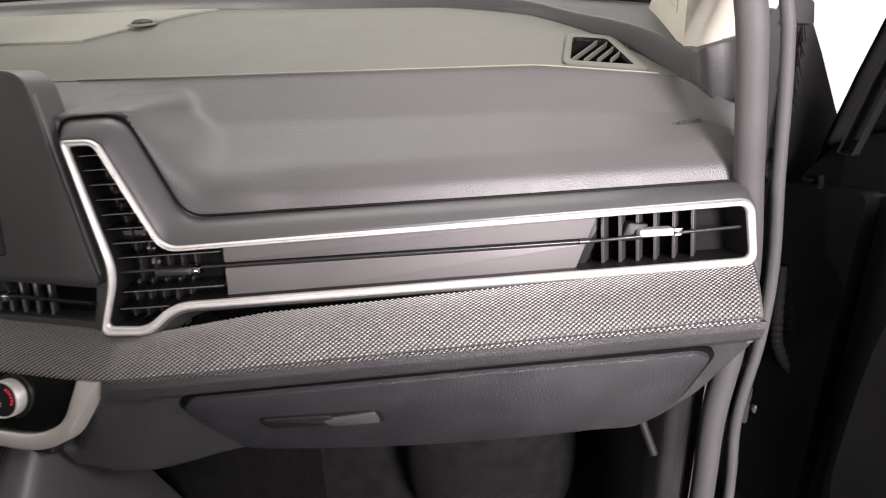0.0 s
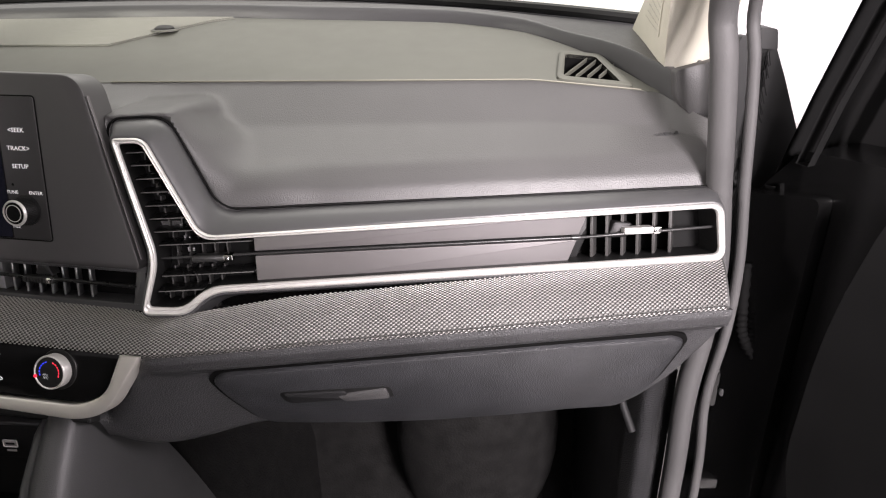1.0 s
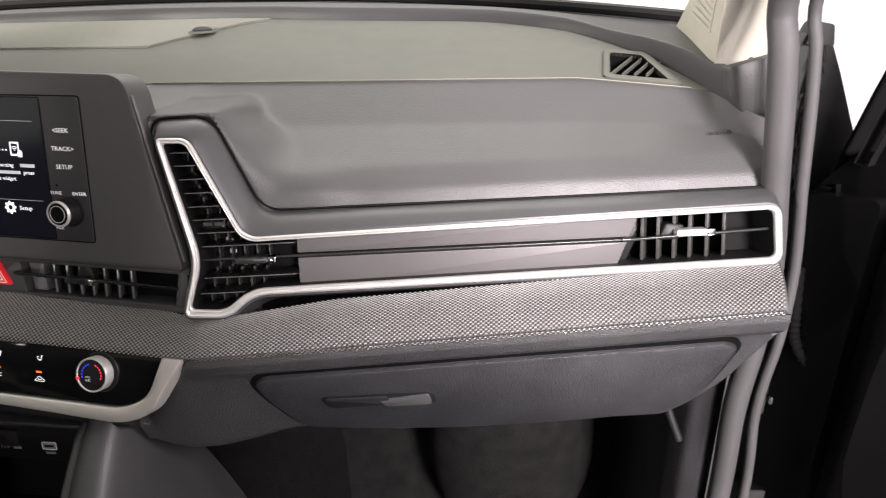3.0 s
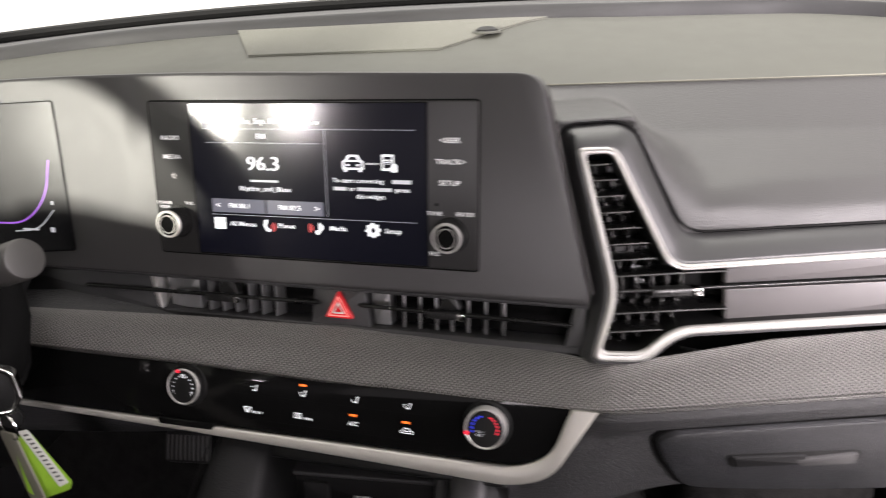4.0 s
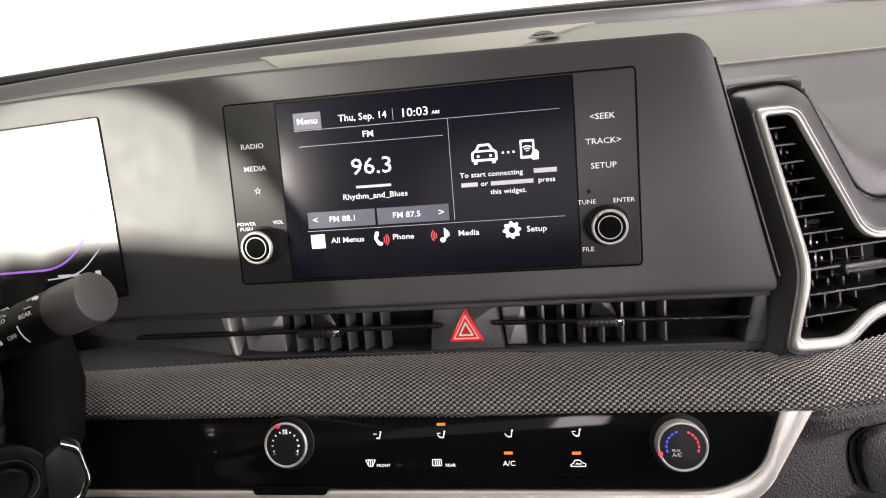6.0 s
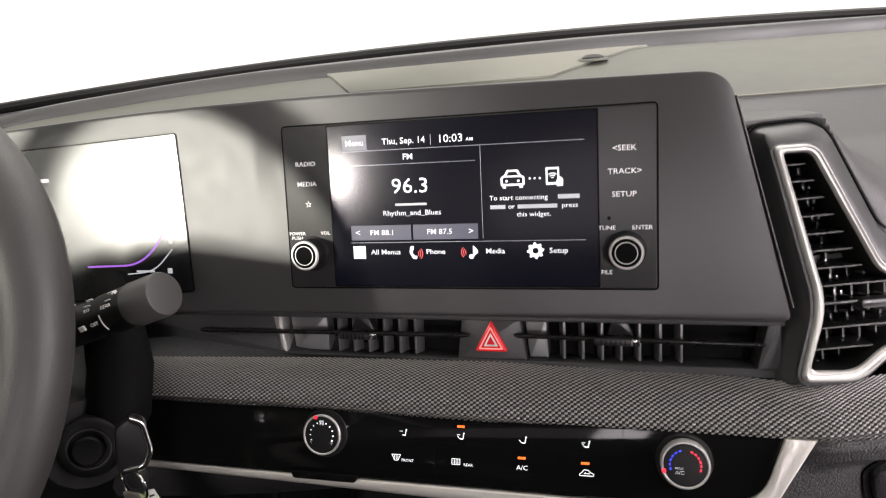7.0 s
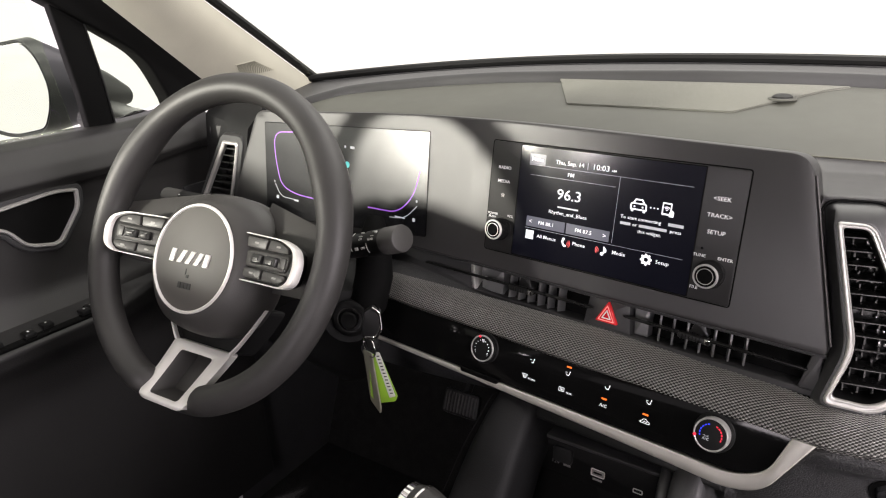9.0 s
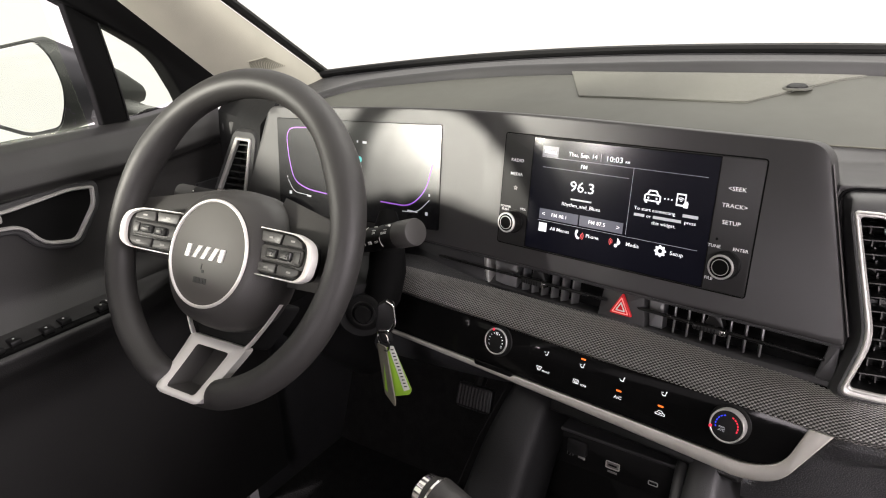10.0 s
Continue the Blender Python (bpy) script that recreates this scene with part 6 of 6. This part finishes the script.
part("stem", tube([(-0.05, -0.23, 0.34), (-0.05, -0.225, 0.42), (-0.047, -0.217, 0.49)], [0.03, 0.014, 0.012], 14), BLACK, shifter)


# ---- windscreen pillars ----
def pillar(sgn):
    side = "driver's" if sgn < 0 else "passenger"
    ob = thing("trim_pillar_left" if sgn < 0 else "trim_pillar_right", (sgn * 0.66, 0.2, 0.76), "beige moulded trim on the " + side + " windscreen pillar", "pillar trim", kind="structure")

    def f(u, v):
        # from the windscreen edge (v = 0) to the door frame (v = 1), rising back to the roof
        a = Vector((0.652, 0.318, 0.772)).lerp(Vector((0.600, -0.36, 1.200)), u)
        b = Vector((0.664, 0.105, 0.756)).lerp(Vector((0.645, -0.21, 1.175)), u)
        if sgn > 0:
            a = Vector((0.620, 0.285, 0.779)).lerp(Vector((0.600, -0.36, 1.200)), u)
        if sgn < 0:
            b = Vector((0.690, 0.158, 0.762)).lerp(Vector((0.672, -0.335, 1.175)), u)
            p = a.lerp(b, v)
            p.x -= 0.022 * math.sin(math.pi * v) * (1 - 0.3 * u)
        else:
            # a crease between the inner face and the face towards the doorway
            c = Vector((0.612, 0.124, 0.767)).lerp(Vector((0.588, -0.24, 1.178)), u)
            c.x -= 0.014 * (1 - 0.6 * u) * min(1.0, u / 0.15)
            b = Vector((0.674, 0.165, 0.764)).lerp(Vector((0.650, -0.20, 1.175)), u)
            p = a.lerp(c, v / 0.55) if v < 0.55 else c.lerp(b, (v - 0.55) / 0.45)
        p.x *= sgn
        return p

    part("trim", thick(grid_mesh(lambda u, v: f(u * 1.05 - 0.05, v), 26, 14), 0.006), BEIGE, ob, angle=60)
    # low perforated patch near the base
    o6 = [(0.080, 0.30), (0.080, 0.72), (0.122, 0.62), (0.126, 0.40)] if sgn < 0 else [(0.035, 0.16), (0.035, 0.47), (0.240, 0.45), (0.260, 0.16)]
    lift = Vector((-sgn * 0.0012, -0.0004, 0.0006))

    def patch(a, b):
        u0, v0 = (o6[0][k] + (o6[1][k] - o6[0][k]) * a for k in (0, 1))
        u1, v1 = (o6[3][k] + (o6[2][k] - o6[3][k]) * a for k in (0, 1))
        return f(u0 + (u1 - u0) * b, v0 + (v1 - v0) * b) + lift

    part("grille_plate", thick(grid_mesh(patch, 12, 12), 0.002), BEIGE, ob)
    bm = bmesh.new()
    for i in range(15):
        for j in range(15):
            a, b = (i + 0.5 + 0.5 * (j % 2)) / 16, (j + 0.75) / 16
            c, e, g = patch(a, b), patch(a + 0.02, b), patch(a, b + 0.02)
            n = (e - c).cross(g - c).normalized()
            if n.x * sgn > 0:
                n = -n
            du = (e - c).normalized()
            dv_ = n.cross(du)
            bm.faces.new([bm.verts.new(c + n * 0.0003 + (du * math.cos(k * math.pi / 4) + dv_ * math.sin(k * math.pi / 4)) * 0.0010) for k in range(8)])
    part("perforation", bm, TAG, ob, kind="stuff")
    return ob


pillar(-1)
pillar(1)
for sgn, nm in ((-1, "left"), (1, "right")):
    edge_pts = []
    for i in range(20):
        u = i / 19
        a = Vector((0.652, 0.318, 0.772)).lerp(Vector((0.600, -0.36, 1.200)), u)
        edge_pts.append(Vector((sgn * (a.x + 0.004), a.y + 0.010, a.z + 0.006)))
    solid("trim_screen_edge_" + nm, tube(edge_pts, 0.0075, 8), BLACK, "black rubber edge of the windscreen along the pillar", "trim", kind="structure")

# ---- passenger doorway: seals, jamb and the open door ----
seal = thing("door_seal", (0.66, 0.05, 0.05), "grey rubber door seal round the open passenger doorway", "door seal")
PATH_IN = [(0.650, 0.055, 0.02), (0.656, 0.052, 0.33), (0.654, 0.050, 0.45), (0.660, 0.050, 0.53), (0.661, 0.050, 0.60), (0.652, 0.050, 0.675), (0.645, 0.050, 0.735), (0.639, 0.050, 0.78), (0.633, 0.050, 0.82), (0.612, -0.03, 0.91), (0.59, -0.20, 1.04), (0.58, -0.38, 1.16)]
PATH_OUT = [(0.672, 0.055, 0.02), (0.677, 0.052, 0.33), (0.670, 0.050, 0.45), (0.677, 0.050, 0.53), (0.677, 0.050, 0.60), (0.669, 0.050, 0.675), (0.6635, 0.050, 0.735), (0.658, 0.050, 0.78), (0.652, 0.050, 0.82), (0.632, -0.03, 0.91), (0.612, -0.20, 1.04), (0.60, -0.38, 1.16)]


def spline(pts, n):
    """A smooth line through points."""
    P = [Vector(p) for p in pts]
    out = []
    for i in range(len(P) - 1):
        a, b, c, d = P[max(0, i - 1)], P[i], P[i + 1], P[min(len(P) - 1, i + 2)]
        for k in range(n):
            t = k / n
            out.append(0.5 * ((2 * b) + (c - a) * t + (2 * a - 5 * b + 4 * c - d) * t * t + (3 * b - a - 3 * c + d) * t ** 3))
    return out + [P[-1]]


part("inner_trim", tube(spline(PATH_IN, 5), 0.0106, 14), RUBBER, seal, angle=80)
part("rubber_bulb", tube([p + Vector((0.004, 0, 0)) for p in spline(PATH_OUT, 5)], 0.0048, 12), RUBBER, seal, angle=80)
part("seal_lip", tube([p + Vector((0.0095, 0.006, 0)) for p in spline(PATH_OUT, 5)], 0.0022, 8), BLACK, seal, angle=80)

jamb = thing("wall_jamb", (0.70, 0.20, 0.0), "black painted front door jamb with hinges", "door jamb", kind="structure")
part("jamb_panel", thick(grid_mesh(lambda u, v: Vector((0.665 + 0.10 * u, 0.06 + 0.16 * u ** 0.7, -0.06 + 0.70 * v)), 10, 12), 0.004), PAINT, jamb)
part("fender", thick(grid_mesh(lambda u, v: Vector((0.765 + 0.02 * math.sin(math.pi * v), 0.20 + 0.7 * u, -0.1 + 0.70 * v)), 8, 10), 0.004), PAINT, jamb)
for z in (0.20, 0.42):
    part("hinge", block(700, 110, z * 1000 - 25, 775, 150, z * 1000 + 25, bevel=5), PAINT, jamb)
    part("hinge_bolt", lathe([(5, 0), (5, 4), (3, 5), (0.3, 5)], Matrix.Translation((0.715, 0.108, z)) @ pose(0, 0, 0, 90, 0, 0), 12), HOUSING, jamb)
    part("hinge_pin", tube([(0.762, 0.112, z - 0.04), (0.762, 0.112, z + 0.04)], 0.008, 10), PAINT, jamb)
part("check_strap", block(700, 90, 296, 800, 118, 312, bevel=3), PAINT, jamb)
bellow = spline([(0.712, 0.105, 0.575), (0.712, 0.095, 0.53), (0.716, 0.090, 0.50), (0.735, 0.085, 0.475), (0.765, 0.085, 0.468)], 10)
part("wire_bellows", tube(bellow, [0.0062 if i % 2 else 0.0048 for i in range(len(bellow))], 10), SHADEBLACK, jamb, "ribbed black wire sleeve")
for x, z in ((0.7225, 0.357), (0.7507, 0.2954), (0.7379, 0.4025), (0.775, 0.43)):
    JB = Matrix.Translation((x, 0.118, z)) @ pose(0, 0, 0, 90, 0, 0)
    part("bolt", lathe([(8, -4), (8, 1), (6.4, 1.6), (5.4, 1.6), (5.2, 5), (4.2, 6), (0.3, 6)], JB, 16), HOUSING, jamb)
part("wire_clip", block(712, 112, 535, 738, 126, 562, bevel=3), BLACK, jamb)
part("wire_clip", block(716, 108, 546, 733, 113, 551, bevel=1), HOUSING, jamb)
part("wiring", tube(spline([(0.732, 0.112, 0.655), (0.738, 0.108, 0.625), (0.744, 0.110, 0.600), (0.734, 0.112, 0.570), (0.727, 0.114, 0.548)], 6), 0.0035, 8), PAINT, jamb, "taped black wiring")
part("sealing_film", thick(grid_mesh(lambda u, v: Vector((0.722 + 0.05 * u, 0.120 + 0.004 * math.sin(17 * u + 9 * v) + 0.003 * math.sin(31 * v - 8 * u), 0.585 + 0.065 * v)), 20, 24), 0.0012), PAINT, jamb, "creased glossy black film")
part("strap_bracket", block(795, 112, 318, 832, 132, 352, bevel=4), PAINT, jamb)
part("strap_bracket", block(803, 108, 262, 830, 128, 296, bevel=4), HOUSING, jamb)
# corner sail with brush seal above the jamb
part("corner_sail", slab(rounded([(660, 500), (830, 500), (812, 590), (772, 664), (757, 690), (734, 744), (719, 776), (690, 782), (664, 740)], 3), -8, 8, Matrix(((1, 0, 0, 0.0), (0, 0, 1, 0.16), (0, 1, 0, 0.0), (0, 0, 0, 1))), 2), BLACK, jamb)
part("sail_cap", slab(rounded([(696, 772), (720, 770), (717, 788), (703, 790)], [1, 2, 3, 5]), -14, 14, Matrix(((1, 0, 0, 0.0), (0, 0, 1, 0.16), (0, 1, 0, 0.0), (0, 0, 0, 1))), 2), BLACK, jamb)
bm = bmesh.new()
random.seed(3)
for i in range(160):
    z = 0.64 + 0.13 * i / 160
    x = 0.704 + 0.010 * random.random()
    tube([(x, 0.148, z), (x + 0.006 * (random.random() - 0.3), 0.144, z - 0.012)], 0.0006, 4, bm=bm)
part("brush_seal", bm, SHADEBLACK, jamb)

pdoor = thing("passenger_door", (0.80, 0.10, 0.02), "open black passenger door with dark inner trim", "car door")
# open wide: its inner face looks back at the cabin
ang = radians(-62)
PDM = Matrix(((math.cos(ang), 0, -math.sin(ang), 0.765), (math.sin(ang), 0, math.cos(ang), 0.135), (0, 1, 0, 0.0), (0, 0, 0, 1)))
shell = rounded([(0, 40), (900, 40), (930, 400), (930, 745), (20, 690), (-20, 640)], [30, 60, 40, 10, 10, 20], 5)
part("door_shell", slab(shell, -40, 60, PDM, 12), PAINT, pdoor)
part("edge_flange", slab(rounded([(-30, 60), (60, 60), (60, 660), (-30, 640)], 10), -60, -38, PDM, 6), PAINT, pdoor)
part("trim_panel", slab(rounded([(90, 60), (860, 60), (880, 400), (880, 735), (130, 690), (100, 560), (95, 400), (130, 320)], [30, 40, 40, 20, 40, 60, 60, 60], 6), -75, -40, PDM, 14), BLACK, pdoor)
part("speaker_ring", lathe([(90, 0), (88, 6), (80, 8), (76, 4), (0.5, 5)], PDM @ Matrix.Translation((0.27, 0.20, -0.076)) @ pose(0, 0, 0, 180, 0, 0), 40), BLACK, pdoor)
part("window_frame", ribbon([(-12, 630), (17, 738), (41, 817), (95, 930), (260, 1060), (900, 1150)], [(150, 660), (190, 738), (225, 812), (250, 880), (330, 980), (900, 1095)], -40, 24, PDM, 6), BLACK, pdoor)
part("frame_seal", ribbon([(22, 680), (37, 738), (61, 815), (113, 922), (272, 1045)], [(34, 680), (49, 738), (73, 814), (124, 916), (280, 1034)], -50, -38, PDM, 3), BLACK, pdoor)
for z in (0.235, 0.44):
    part("door_hinge", slab(box_outline(-55, z * 1000 - 22, 20, z * 1000 + 22, 6), -52, -36, PDM, 4), PAINT, pdoor)
part("latch_bracket", slab(rounded([(112, 470), (136, 500), (132, 545), (124, 585), (112, 598), (103, 596), (106, 560), (113, 532)], 6), -66, -40, PDM, 4), LOWER, pdoor)
for x, y in ((114, 585), (116, 533)):
    part("clip", lathe([(6, 0), (5, 4), (0.3, 5)], PDM @ Matrix.Translation((x * MM, y * MM, -0.066)) @ pose(0, 0, 0, 180, 0, 0), 12), BLACK, pdoor)

# ---- details on the dash top ----
G_POLY = [(-0.137, 0.222), (0.056, 0.220), (0.160, 0.3215), (-0.187, 0.3185)]
grille = thing("speaker_grille", (0.0, 0.24, 0.78), "pale grey perforated speaker grille set in the dash top", "speaker grille")


def on_top(x, y, h=0.0):
    return Vector((x, y, top_z(x, y) + h))


def grille_sheet(u, v):
    a = Vector(G_POLY[0]).lerp(Vector(G_POLY[1]), u)
    b = Vector(G_POLY[3]).lerp(Vector(G_POLY[2]), u)
    p = a.lerp(b, v)
    return on_top(p.x, p.y, 0.0012)


GRILLE = mat("pale_grille_plastic", (0.172, 0.173, 0.149), 0.42, spec=0.8, grain=0.3, grain_size=0.0008, vary=0.05)
part("grille_plate", thick(grid_mesh(grille_sheet, 30, 20), 0.001), GRILLE, grille)
bm = bmesh.new()
for i in range(38):
    v0 = (i + 0.4) / 38
    pts = [grille_sheet(u / 24, v0) + Vector((0, 0, 0.0006)) for u in range(25)]
    tube(pts, 0.0010, 6, bm=bm)
part("ridged_mesh", bm, GRILLE, grille, kind="stuff")
sensor = thing("light_sensor", (0.098, 0.266, 0.782), "small dark domed light sensor on the speaker grille", "sensor")
SN = Matrix.Translation((0.098, 0.266, top_z(0.098, 0.266) + 0.001))
part("base_ring", lathe([(15, 0), (14.5, 1.6), (12.5, 2.2), (11, 1.6)], SN, 32), DASH_TOP, sensor)
part("dome", lathe([(11, 1.0), (10.4, 3.5), (7, 5.6), (0.4, 6.4)], SN, 32), BLACK, sensor)

dv = thing("defroster_vent", (0.56, 0.17, 0.745), "side defroster vent with slanted slats in the dash top", "air vent")
part("frame", frame_ring(v_out, v_in, -3, 2.0, DV, 1.2), DASH_TOP, dv)
part("duct", loops_mesh([[(x, y, 0.5) for x, y in v_in], [(x, y, -28) for x, y in v_in]], DV, False, True), VOID, dv)
for i in range(4):
    x = -15 + 10 * i
    part("slat", block(-0.45, -29 + 3 * i, -4.5, 0.45, 29 - 3 * i, 0.6, DV @ Matrix.Translation(Vector((x + 2, 0, 0)) * MM) @ pose(0, 0, 0, 0, 0, -28), 0.4), DASH_TOP, dv)
